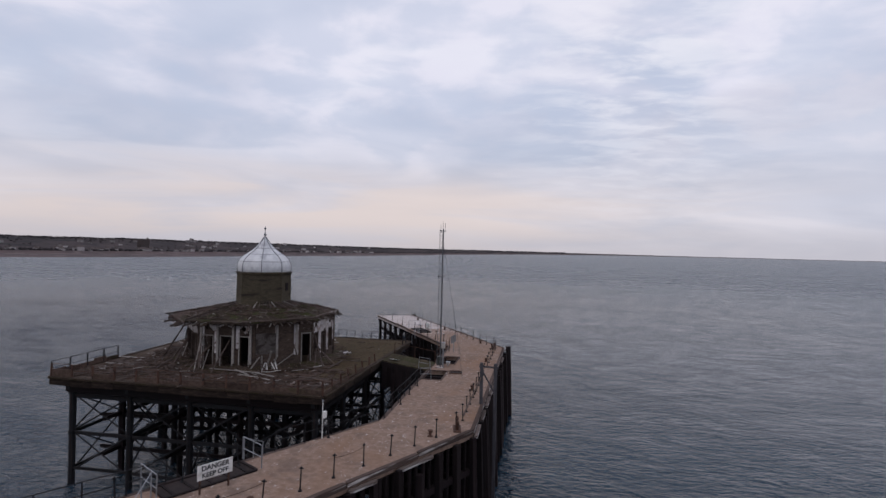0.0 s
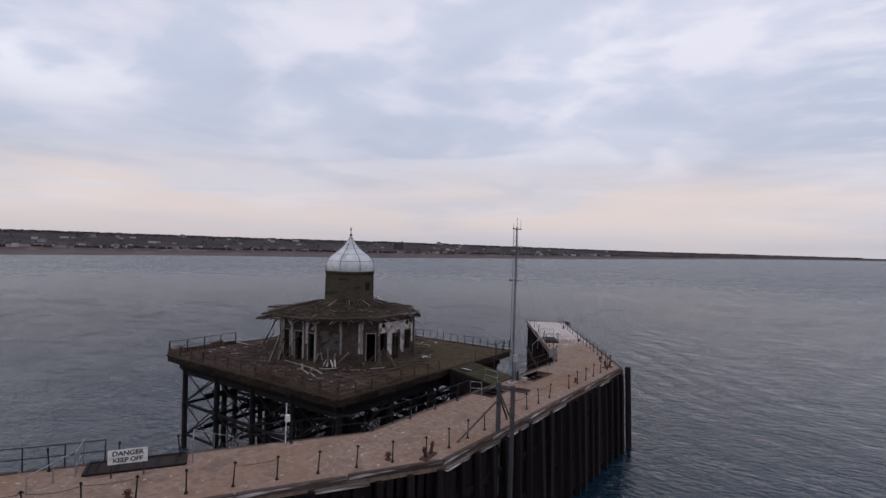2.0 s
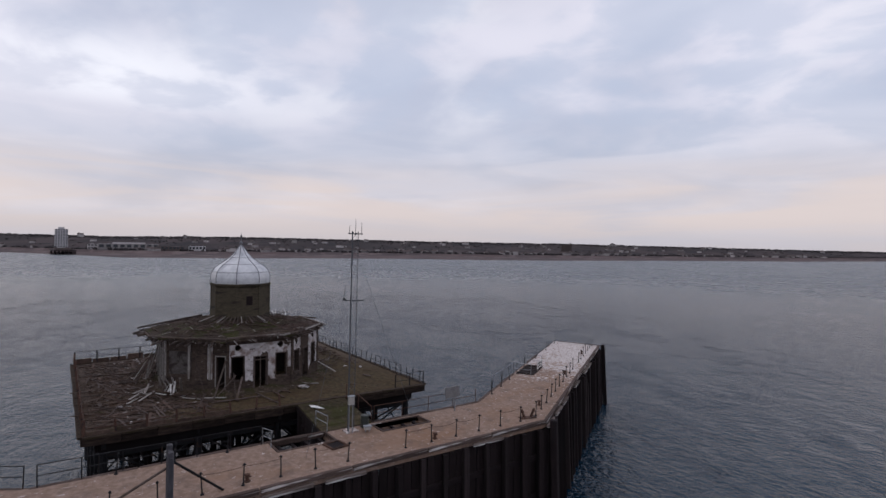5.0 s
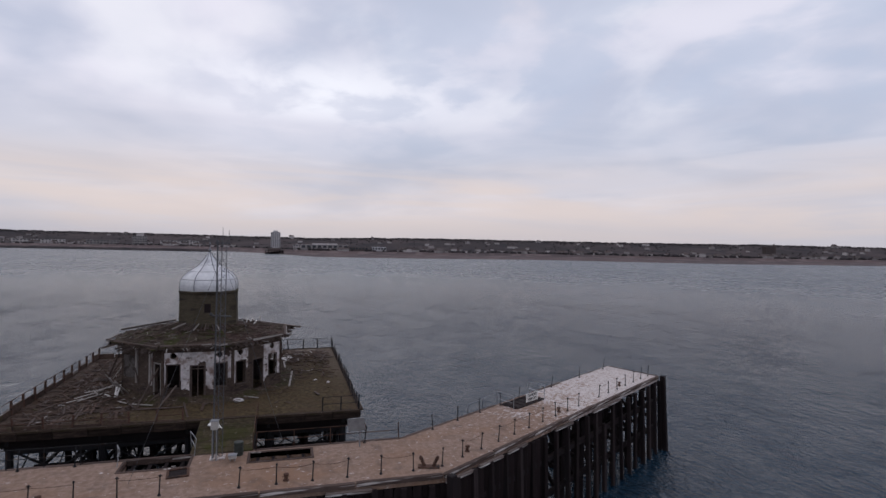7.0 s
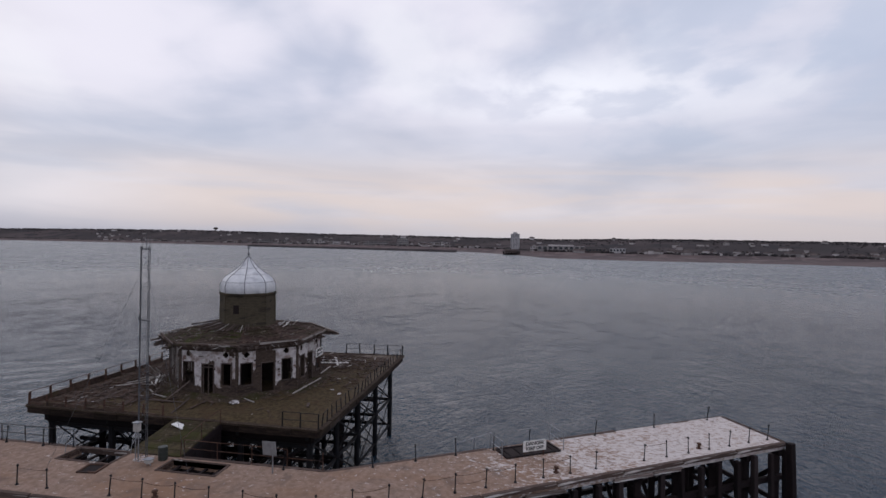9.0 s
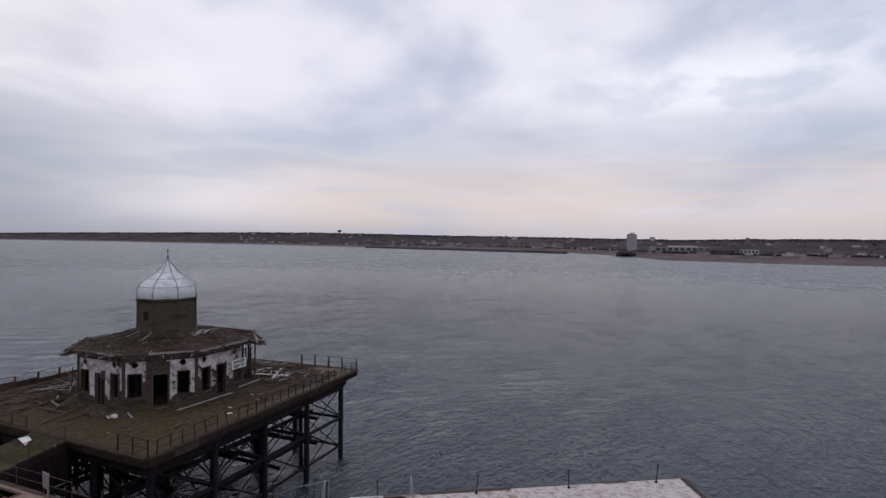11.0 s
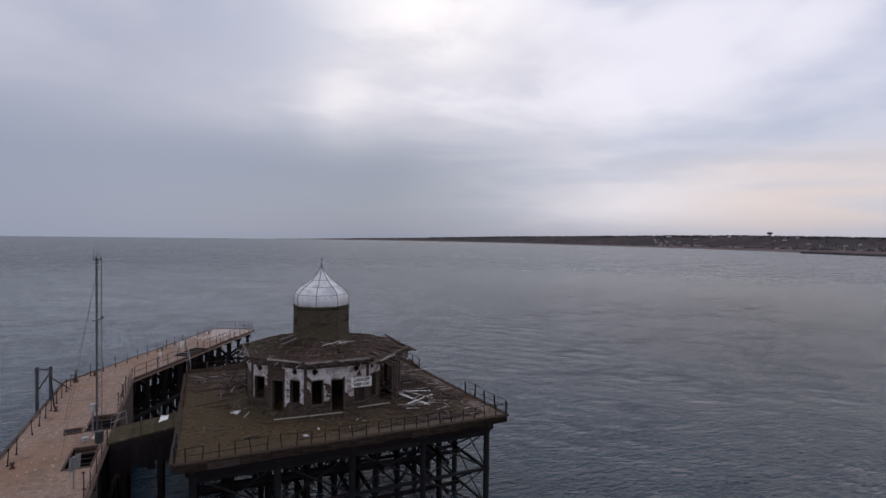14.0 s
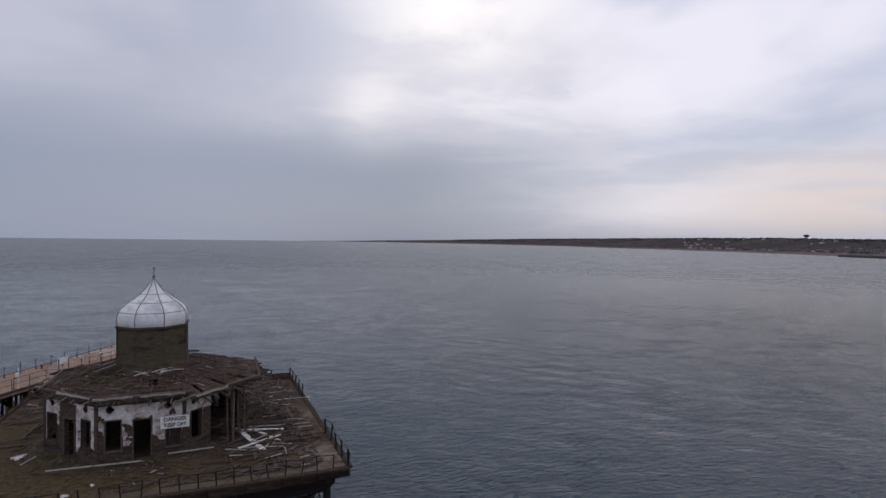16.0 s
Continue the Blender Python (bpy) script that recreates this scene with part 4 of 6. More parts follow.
def wall_panel(u0, u1, z0, z1, rects, circles, thick):
    """A wall in the plane y = 0, u along x, with rectangular and round openings through it."""
    us = sorted({u0, u1, *[v for r in rects for v in (r[0], r[1])], *[v for c in circles for v in (c[0] - c[2], c[0] + c[2])]})
    zs = sorted({z0, z1, *[v for r in rects for v in (r[2], r[3])], *[v for c in circles for v in (c[1] - c[2], c[1] + c[2])]})
    bm = bmesh.new()

    def kind(i, j):
        if not (0 <= i < len(us) - 1 and 0 <= j < len(zs) - 1):
            return 0
        u, z = (us[i] + us[i + 1]) / 2, (zs[j] + zs[j + 1]) / 2
        for r in rects:
            if r[0] < u < r[1] and r[2] < z < r[3]:
                return 0
        for c in circles:
            if abs(u - c[0]) < c[2] and abs(z - c[1]) < c[2]:
                return 2
        return 1

    def quad(*pts):
        bm.faces.new([bm.verts.new(p) for p in pts])

    for i in range(len(us) - 1):
        for j in range(len(zs) - 1):
            k = kind(i, j)
            a, b, c, d = us[i], us[i + 1], zs[j], zs[j + 1]
            if k == 0:
                continue
            if k == 2:
                n, m = 16, ((a + b) / 2, (c + d) / 2)
                r = (b - a) / 2 * 0.97
                ring, edge = [], []
                for s in range(n):
                    t = s * math.tau / n
                    cu, cz = math.cos(t), math.sin(t)
                    q = max(abs(cu), abs(cz))
                    ring.append((m[0] + r * cu, m[1] + r * cz))
                    edge.append((m[0] + (b - a) / 2 * cu / q, m[1] + (d - c) / 2 * cz / q))
                for s in range(n):
                    t = (s + 1) % n
                    for y, flip in ((0.0, False), (thick, True)):
                        pts = [(edge[s][0], y, edge[s][1]), (edge[t][0], y, edge[t][1]), (ring[t][0], y, ring[t][1]), (ring[s][0], y, ring[s][1])]
                        quad(*(pts[::-1] if not flip else pts))
                    quad((ring[s][0], 0, ring[s][1]), (ring[t][0], 0, ring[t][1]), (ring[t][0], thick, ring[t][1]), (ring[s][0], thick, ring[s][1]))
                continue
            quad((a, 0, c), (b, 0, c), (b, 0, d), (a, 0, d))
            quad((a, thick, c), (a, thick, d), (b, thick, d), (b, thick, c))
            if kind(i - 1, j) == 0:
                quad((a, 0, c), (a, 0, d), (a, thick, d), (a, thick, c))
            if kind(i + 1, j) == 0:
                quad((b, 0, c), (b, thick, c), (b, thick, d), (b, 0, d))
            if kind(i, j - 1) == 0:
                quad((a, 0, c), (a, thick, c), (b, thick, c), (b, 0, c))
            if kind(i, j + 1) == 0:
                quad((a, 0, d), (b, 0, d), (b, thick, d), (a, thick, d))
    bmesh.ops.remove_doubles(bm, verts=bm.verts, dist=1e-4)
    bmesh.ops.recalc_face_normals(bm, faces=bm.faces)
    return bm


def plaster_patch(u0, u1, z1, rects, circles, foot, seed, cell=0.075):
    """What is left of the plaster: a thin ragged skin before the wall, down to the height foot(u)."""
    bm = bmesh.new()
    nu, nz = int((u1 - u0) / cell), int((z1 - 7.4) / cell)

    def kept(i, j):
        if not (0 <= i < nu and 0 <= j < nz):
            return False
        u, z = u0 + (i + 0.5) * cell, 7.4 + (j + 0.5) * cell
        for r in rects:
            if r[0] - 0.02 < u < r[1] + 0.02 and r[2] < z < r[3] + 0.02:
                return False
        for c in circles:
            if math.hypot(u - c[0], z - c[1]) < c[2] + 0.03:
                return False
        low = foot(u) + 0.45 * noise.noise((u * 1.6, 0, seed)) + 0.16 * noise.noise((u * 6, 0, seed))
        hole = noise.noise((u * 1.3, z * 1.3, seed + 7)) + 0.4 * noise.noise((u * 4, z * 4, seed))
        return z > low and hole < 0.42

    y = -0.035
    for i in range(nu):
        for j in range(nz):
            if not kept(i, j):
                continue
            a, b, c, d = u0 + i * cell, u0 + (i + 1) * cell, 7.4 + j * cell, 7.4 + (j + 1) * cell
            bm.faces.new([bm.verts.new(p) for p in ((a, y, c), (b, y, c), (b, y, d), (a, y, d))])
            for ok, pts in ((kept(i - 1, j), ((a, y, c), (a, y, d), (a, 0, d), (a, 0, c))), (kept(i + 1, j), ((b, y, d), (b, y, c), (b, 0, c), (b, 0, d))),
                            (kept(i, j - 1), ((b, y, c), (a, y, c), (a, 0, c), (b, 0, c))), (kept(i, j + 1), ((a, y, d), (b, y, d), (b, 0, d), (a, 0, d)))):
                if not ok:
                    bm.faces.new([bm.verts.new(p) for p in pts])
    bmesh.ops.remove_doubles(bm, verts=bm.verts, dist=1e-4)
    return bm


def steps(*rows):
    """A height that goes by stretches of u."""
    return lambda u: next((z for a, z in rows if u < a), rows[-1][1])


def pavilion():
    pav = thing("pavilion", "ruined octagonal pavilion, peeling white plaster, silver onion dome", "pavilion", at=(*PC, 0))
    W1, W2, DR = (-2.08, -1.25, 8.2, 9.87), (1.13, 1.88, 8.2, 9.87), (-0.5, 0.45, 7.45, 9.75)
    OC = [(-1.66, 10.55, 0.19), (1.45, 10.55, 0.19)]
    full = [W1, W2, DR]
    # heading, openings, round openings, foot of the plaster by stretches
    faces = [
        (0, full, OC, steps((-2.2, 8.2), (-1.15, 8.7), (-0.5, 8.0), (0.5, 9.9), (1.1, 8.2), (2.0, 9.9), (9, 8.6))),
        (45, full, OC, steps((-2.15, 8.6), (-1.2, 8.5), (-0.95, 9.6), (0.6, 10.9), (1.1, 8.0), (1.9, 9.8), (9, 8.4))),
        (90, [(-1.9, -1.1, 8.1, 9.88), (-0.42, 0.5, 7.45, 9.8), (1.35, 2.15, 8.0, 9.6)], OC, steps((-2.0, 9.2), (-1.0, 8.9), (-0.4, 8.4), (0.6, 9.9), (1.3, 8.7), (9, 8.9))),
        (135, [(-1.9, -1.1, 8.1, 9.88), (-0.3, 2.1, 7.3, 10.6)], OC[:1], steps((-1.0, 9.5), (-0.3, 9.9), (9, 12))),
        (180, full, OC, steps((9, 9.6))),
        (225, full, OC, steps((9, 9.9))),
        (270, [(-1.95, -1.2, 7.5, 9.9), (-0.5, 0.45, 7.45, 9.9), (1.13, 1.9, 7.5, 9.9)], OC, steps((-2.12, 12), (-1.95, 9.0), (-1.05, 10.5), (-0.75, 8.8), (0.5, 10.6), (0.85, 12), (1.12, 8.9), (2.0, 10.5), (9, 12))),
        (315, [(1.5, 2.2, 7.6, 9.95)], [], steps((-0.75, 12), (-0.52, 8.7), (0.85, 12), (1.2, 8.3), (9, 12))),
    ]
    for k, (ang, rects, circles, foot) in enumerate(faces):
        m = Matrix.Rotation(radians(ang + 90), 4, "Z") @ Matrix.Translation((0, -AP, 0))
        bm = wall_panel(-SIDE / 2 + 0.01, SIDE / 2 - 0.01, TOP - 0.12, WALL_TOP, rects, circles, 0.24)
        bmesh.ops.transform(bm, matrix=m, verts=bm.verts)
        wall = part("wall", bm, LATH, pav, "wall of bare brown lath where the plaster fell")
        bm = plaster_patch(-SIDE / 2 + 0.12, SIDE / 2 - 0.12, WALL_TOP - 0.1, rects, circles, foot, k * 3.7)
        bmesh.ops.transform(bm, matrix=m, verts=bm.verts)
        part("plaster", bm, PLASTER, wall, "peeling white plaster")
        for r in rects:
            w = r[1] - r[0]
            if w > 1.6:
                continue
            # casing round the opening
            bm = bmesh.new()
            for lo, hi in (((r[0] - 0.07, -0.07, r[2]), (r[0] - 0.003, 0.1, r[3] + 0.08)), ((r[1] + 0.003, -0.07, r[2]), (r[1] + 0.07, 0.1, r[3] + 0.08)),
                           ((r[0], -0.07, r[3] + 0.003), (r[1], 0.1, r[3] + 0.08))):
                box(bm, lo, hi)
            if r[2] > 7.8:
                box(bm, (r[0] - 0.1, -0.12, r[2] - 0.09), (r[1] + 0.1, 0.1, r[2] - 0.003))
            elif ang == 0:
                for x in (r[0] + 0.02, (r[0] + r[1]) / 2 - 0.03, r[1] - 0.08):
                    box(bm, (x, 0.02, r[2]), (x + 0.06, 0.09, r[3]))
                box(bm, (r[0], 0.02, r[3] - 0.25), (r[1], 0.09, r[3] - 0.18))
            bmesh.ops.transform(bm, matrix=m, verts=bm.verts)
            part("window_frame" if r[2] > 7.8 else "door_frame", bm, PALEWOOD if ang in (270, 315) else GREYWOOD, wall)
        # corner post and wall plate
        bm = bmesh.new()
        x, y = RO * math.cos(radians(ang + 22.5)), RO * math.sin(radians(ang + 22.5))
        beam(bm, (x, y, TOP - 0.1), (x, y, WALL_TOP), 0.2, 0.2)
        bmesh.ops.bevel(bm, geom=bm.edges[:], offset=0.03, segments=1, affect="EDGES")
        part("corner_post", bm, LATH, pav)
        bm = bmesh.new()
        box(bm, (-SIDE / 2 - 0.05, -0.14, WALL_TOP), (SIDE / 2 + 0.05, 0.3, WALL_TOP + 0.16))
        bmesh.ops.transform(bm, matrix=m, verts=bm.verts)
        part("wall_plate", bm, GREYWOOD, pav)
        if ang in (270, 315):
            rng = random.Random(ang)
            for u in ((-2.2, -0.75, 0.6, 2.1) if ang == 270 else (1.02, -0.6)):
                bm = bmesh.new()
                h = rng.uniform(0.6, 1.0) if ang == 315 else 0.3
                box(bm, (u - 0.08, -0.13, TOP + 0.2 + h), (u + 0.09, -0.04, WALL_TOP - 0.1))
                bmesh.ops.transform(bm, matrix=m, verts=bm.verts)
                part("pilaster", bm, PALEWOOD, pav, "bleached wooden pilaster")
    bm = bmesh.new()
    box(bm, (-2.25, -0.05, 8.55), (-0.65, -0.004, 10.2))
    bmesh.ops.transform(bm, matrix=Matrix.Rotation(radians(315 + 90), 4, "Z") @ Matrix.Translation((0, -AP, 0)), verts=bm.verts)
    part("wall_board", bm, LATHBOARD, pav, "brown board nailed over a window")
    # unseen dark panels, added as the shade inside; they close the view through the doors
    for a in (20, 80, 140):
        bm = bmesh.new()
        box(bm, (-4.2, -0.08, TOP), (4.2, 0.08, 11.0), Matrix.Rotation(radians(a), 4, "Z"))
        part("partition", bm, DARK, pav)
    # dark boarding behind the sign
    bm = bmesh.new()
    box(bm, (1.3, 0.1, 7.9), (2.2, 0.15, 9.7))
    bmesh.ops.transform(bm, matrix=Matrix.Rotation(radians(180), 4, "Z") @ Matrix.Translation((0, -AP, 0)), verts=bm.verts)
    part("window_board", bm, DARK, pav)
    # roof: eight sagging slopes with ragged eaves
    def roof_z(r):
        return 12.1 - (r - 2.2) * 0.205

    reach = {0: 6.15, 1: 6.05, 2: 6.2, 3: 6.9, 4: 7.1, 5: 7.1, 6: 6.7, 7: 6.45}
    rng = random.Random(31)
    for k in range(8):
        bm = bmesh.new()
        a0, a1 = radians(45 * k - 22.5), radians(45 * k + 22.5)
        nr, nt = 9, 14
        top, low = [], []
        for i in range(nr + 1):
            row, row2 = [], []
            for j in range(nt + 1):
                f = j / nt
                edge = reach[k] / math.cos(math.pi / 8) * (1 - 0.0)
                if i == nr:
                    edge *= 1 + 0.035 * noise.noise((k * 5 + f * 9, 1.5, 0)) + rng.uniform(-0.012, 0.012)
                r = 2.0 + (edge - 2.0) * i / nr
                x = r * (math.cos(a0) * (1 - f) + math.cos(a1) * f)
                y = r * (math.sin(a0) * (1 - f) + math.sin(a1) * f)
                z = roof_z(r * math.cos(math.pi / 8)) + 0.10 * noise.noise((x * 0.8, y * 0.8, 2)) + 0.05 * noise.noise((x * 2.6, y * 2.6, 5)) - 0.03
                row.append(bm.verts.new((x, y, z)))
                row2.append(bm.verts.new((x, y, z - 0.09)))
            top.append(row)
            low.append(row2)
        for i in range(nr):
            for j in range(nt):
                # gaps where the covering has gone
                gone = (k in (0, 7) and i == 1 and 3 < j < 11) or (k == 2 and i in (4, 5) and 7 < j < 10) or (k == 3 and i > 5 and j % 5 == 2)
                if gone:
                    continue
                bm.faces.new((top[i][j], top[i + 1][j], top[i + 1][j + 1], top[i][j + 1]))
                bm.faces.new((low[i][j + 1], low[i + 1][j + 1], low[i + 1][j], low[i][j]))
        for j in range(nt):
            bm.faces.new((top[nr][j], low[nr][j], low[nr][j + 1], top[nr][j + 1]))
        roof = part("roof", bm, ROOFMOSS if k in (0, 6, 7) else ROOFING, pav, "rotten moss-covered roof slope with ragged eaves")
        # rafters, some reaching past the eaves
        for j in range(9):
            f = (j + 0.5) / 9
            a = a0 + (a1 - a0) * f
            long = reach[k] / math.cos(a - (a0 + a1) / 2)
            far = long + rng.choice((0.0, 0.1, 0.25, 0.45) if k in (0, 1, 2) else (0.1, 0.35, 0.6, 0.8))
            bm = bmesh.new()
            p = [(r * math.cos(a), r * math.sin(a), roof_z(r * math.cos(a - (a0 + a1) / 2)) - 0.2) for r in (2.1, far)]
            beam(bm, p[0], p[1], 0.07, 0.13)
            part("rafter", bm, GREYWOOD, roof)
        # battens and loose laths on the slope
        for _ in range(6 if k in (1, 2, 3, 4) else 14):
            r = rng.uniform(2.8, reach[k] + 0.15)
            f0 = rng.uniform(0, 0.75)
            f1 = min(1.0, f0 + rng.uniform(0.15, 0.5))
            pts = []
            for f in (f0, f1):
                q = r / math.cos(math.pi / 8)
                x = q * (math.cos(a0) * (1 - f) + math.cos(a1) * f) + rng.uniform(-0.15, 0.15)
                y = q * (math.sin(a0) * (1 - f) + math.sin(a1) * f) + rng.uniform(-0.15, 0.15)
                pts.append((x, y, roof_z(r) + rng.uniform(0.03, 0.09)))
            bm = bmesh.new()
            beam(bm, pts[0], pts[1], rng.uniform(0.06, 0.14), 0.04)
            part("batten", bm, rng.choice((GREYWOOD, DECKBOARD, DECKBOARD, ROOFING, ROOFING, ROOFING)), roof)
        # splintered laths hanging from the eaves
        for _ in range(16):
            f = rng.uniform(0.03, 0.97)
            q = reach[k] / math.cos(math.pi / 8)
            x = q * (math.cos(a0) * (1 - f) + math.cos(a1) * f)
            y = q * (math.sin(a0) * (1 - f) + math.sin(a1) * f)
            z = roof_z(reach[k]) - 0.08
            am = (a0 + a1) / 2 + rng.uniform(-0.7, 0.7)
            g = rng.uniform(0.25, 0.9)
            bm = bmesh.new()
            beam(bm, (x * 0.95, y * 0.95, z + 0.02), (x * 0.95 + g * math.cos(am), y * 0.95 + g * math.sin(am), z + rng.uniform(-0.4, 0.22)), 0.05, 0.035)
            part("splinter", bm, rng.choice((GREYWOOD, DECKBOARD, GREYWOOD, PALEWOOD)), roof)
        bm = bmesh.new()
        ends = [(reach[k] / math.cos(math.pi / 8) * 0.985 * math.cos(a), reach[k] / math.cos(math.pi / 8) * 0.985 * math.sin(a), roof_z(reach[k]) - 0.1) for a in (a0, a1)]
        beam(bm, ends[0], ends[1], 0.06, 0.2)
        part("fascia", bm, GREYWOOD, roof)
    # splintered laths strewn over the slopes
    def splinters(name, count, spot, mats, label, seed):
        rng = random.Random(seed)
        bm = bmesh.new()
        for _ in range(count):
            p, q, w, h = spot(rng)
            beam(bm, p, q, w, h)
        return tagged(part(name, bm, mats, pav, label), label, kind="stuff")

    def on_roof(rng):
        a = rng.uniform(0, math.tau)
        r = rng.uniform(2.5, 6.0)
        turn = a + (rng.choice((0, 90)) + rng.uniform(-25, 25)) * math.pi / 180
        g = rng.uniform(0.2, 0.8)
        k = int(((math.degrees(a) + 22.5) % 360) // 45)
        z = lambda x, y: roof_z(math.hypot(x, y) * math.cos(math.atan2(y, x) - radians(45 * k))) + 0.02
        x, y = r * math.cos(a), r * math.sin(a)
        x2, y2 = x + g * math.cos(turn), y + g * math.sin(turn)
        return (x, y, z(x, y) + rng.uniform(0, 0.08)), (x2, y2, z(x2, y2) + rng.uniform(0, 0.10)), rng.uniform(0.02, 0.06), 0.025

    splinters("splintered_lath", 240, on_roof, GREYWOOD, "grey splintered laths strewn over the roof", 51)
    splinters("slipped_slate", 380, on_roof, ROOFING, "dark broken roof covering lying loose", 52)
    splinters("bleached_lath", 40, on_roof, PALEWOOD, "bleached splinters of lath on the roof", 53)
    # bare rafters fanning out from the drum
    for k in range(19):
        a = radians(-75 + 6.3 * k) + rng.uniform(-0.03, 0.03)
        bm = bmesh.new()
        r1 = rng.uniform(3.0, 3.9)
        beam(bm, (2.2 * math.cos(a), 2.2 * math.sin(a), 12.32), (r1 * math.cos(a), r1 * math.sin(a), 11.93 + rng.uniform(-0.02, 0.1)), 0.06, 0.07)
        part("bare_rafter", bm, GREYWOOD if k % 5 else PALEWOOD, pav)
    # pale broken framing lying against the north foot of the drum
    for k in range(16):
        x, y = rng.uniform(-2.1, 1.0), rng.uniform(2.4, 4.0)
        a = rng.uniform(0, math.pi)
        g = rng.uniform(0.4, 1.1)
        bm = bmesh.new()
        beam(bm, (x, y, 12.0 + rng.uniform(0, 0.1)), (x + g * math.cos(a), y + 0.3 * g * math.sin(a), 11.98 + rng.uniform(0, 0.4)), 0.07, 0.04)
        part("broken_frame", bm, PALEBOARD if k % 3 == 0 else PALEWOOD, pav)
    # long edge timbers, some running out past the corners
    for k, over in ((0, 0.2), (1, 0.5), (2, 0.3), (3, 1.0), (4, 0.8), (7, 0.9)):
        a0, a1 = radians(45 * k - 22.5), radians(45 * k + 22.5)
        q = (reach[k] - 0.12) / math.cos(math.pi / 8)
        z = roof_z(reach[k]) + 0.06
        p0, p1 = Vector((q * math.cos(a0), q * math.sin(a0), z)), Vector((q * math.cos(a1), q * math.sin(a1), z + 0.03))
        d = (p1 - p0).normalized()
        bm = bmesh.new()
        beam(bm, p0 - d * over * (k % 2), p1 + d * over * ((k + 1) % 2), 0.14, 0.12)
        bmesh.ops.bevel(bm, geom=bm.edges[:], offset=0.02, segments=1, affect="EDGES")
        part("edge_timber", bm, GREYWOOD, pav)
    # torn pale edging left along the northern eaves
    for k, runs in ((1, ((0.35, 0.95),)), (2, ((0.02, 0.42), (0.5, 0.97))), (3, ((0.05, 0.5),)), (0, ((0.55, 0.9),))):
        a0, a1 = radians(45 * k - 22.5), radians(45 * k + 22.5)
        q = (reach[k] + 0.02) / math.cos(math.pi / 8)
        for f0, f1 in runs:
            n = 7
            bm = bmesh.new()
            pts = []
            for i in range(n + 1):
                f = f0 + (f1 - f0) * i / n
                x, y = (q * (math.cos(a0) * (1 - f) + math.cos(a1) * f), q * (math.sin(a0) * (1 - f) + math.sin(a1) * f))
                pts.append((x, y, roof_z(reach[k]) + 0.05 + 0.07 * noise.noise((x * 2.3, y * 2.3, 6))))
            for p, w in zip(pts, pts[1:]):
                beam(bm, p, w, 0.05 + 0.05 * rng.random(), 0.07 + 0.08 * rng.random())
            part("eaves_strip", bm, PALEWOOD, pav, "torn pale edging strip")
    # drum
    rd = 2.3
    bm = bmesh.new()
    lathe(bm, [(rd * 1.04, 11.75), (rd * 1.04, 12.0), (rd, 12.5), (rd * 0.985, 14.66)], 8, start=radians(22.5))
    drum = part("drum", bm, DRUMWALL, pav, "octagonal drum of dark olive-brown boarding")
    bm = bmesh.new()
    lathe(bm, [(rd, 14.62), (rd * 1.03, 14.68), (rd * 1.03, 14.74), (rd * 1.05, 14.77), (rd * 1.05, 14.85), (rd, 14.88)], 8, start=radians(22.5))
    part("cornice", bm, DRUMWALL, drum)
    for k in range(8):
        a = radians(22.5 + 45 * k)
        bm = bmesh.new()
        tube(bm, (rd * math.cos(a), rd * math.sin(a), 12.0), (rd * 0.985 * math.cos(a), rd * 0.985 * math.sin(a), 14.66), 0.06, n=6)
        part("corner_bead", bm, DRUMWALL, drum)
    bm = bmesh.new()
    ap = rd * math.cos(math.pi / 8)
    box(bm, (ap - 0.12, -0.1, 13.2), (ap + 0.035, 0.36, 13.9))
    part("drum_window", bm, PILE, drum, "small dark window")
    # dome
    rows = [(2.27, 14.86), (2.31, 15.08), (2.31, 15.34), (2.27, 15.6), (2.17, 15.86), (1.99, 16.1), (1.76, 16.3), (1.47, 16.5), (1.18, 16.7), (0.91, 16.92), (0.68, 17.15), (0.48, 17.4), (0.31, 17.64), (0.19, 17.82), (0.12, 17.94)]
    bm = bmesh.new()
    lathe(bm, rows, 8, start=radians(22.5))
    dome = part("dome", bm, LEAD, pav, "silver-white onion dome of metal sheet")
    for k in range(8):
        a = radians(22.5 + 45 * k)
        bm = bmesh.new()
        for (r0, z0), (r1, z1) in zip(rows, rows[1:]):
            tube(bm, (r0 * math.cos(a), r0 * math.sin(a), z0), (r1 * math.cos(a), r1 * math.sin(a), z1), 0.034, n=6)
        part("rib", bm, LEADSEAM, dome)
    for z in (15.78, 16.42, 16.95):
        r = float(np.interp(z, [w[1] for w in rows], [w[0] for w in rows]))
        bm = bmesh.new()
        for k in range(8):
            p, q = [(r * math.cos(radians(22.5 + 45 * j)), r * math.sin(radians(22.5 + 45 * j)), z) for j in (k, k + 1)]
            tube(bm, p, q, 0.02, n=6)
        part("seam", bm, LEADSEAM, dome)
    bm = bmesh.new()
    lathe(bm, [(0.13, 17.8), (0.13, 17.9), (0.06, 17.98), (0.05, 18.05), (0.13, 18.13), (0.13, 18.2), (0.045, 18.3), (0.035, 18.42), (0.035, 18.62), (0.09, 18.69), (0.09, 18.76), (0.02, 18.83), (0.012, 18.95)], 10)
    part("finial", bm, LEADSEAM, dome)
    return pav


pavilion()

# ---- things on the landing arm ----
BEFORE_LOOSE = set(scene.objects)


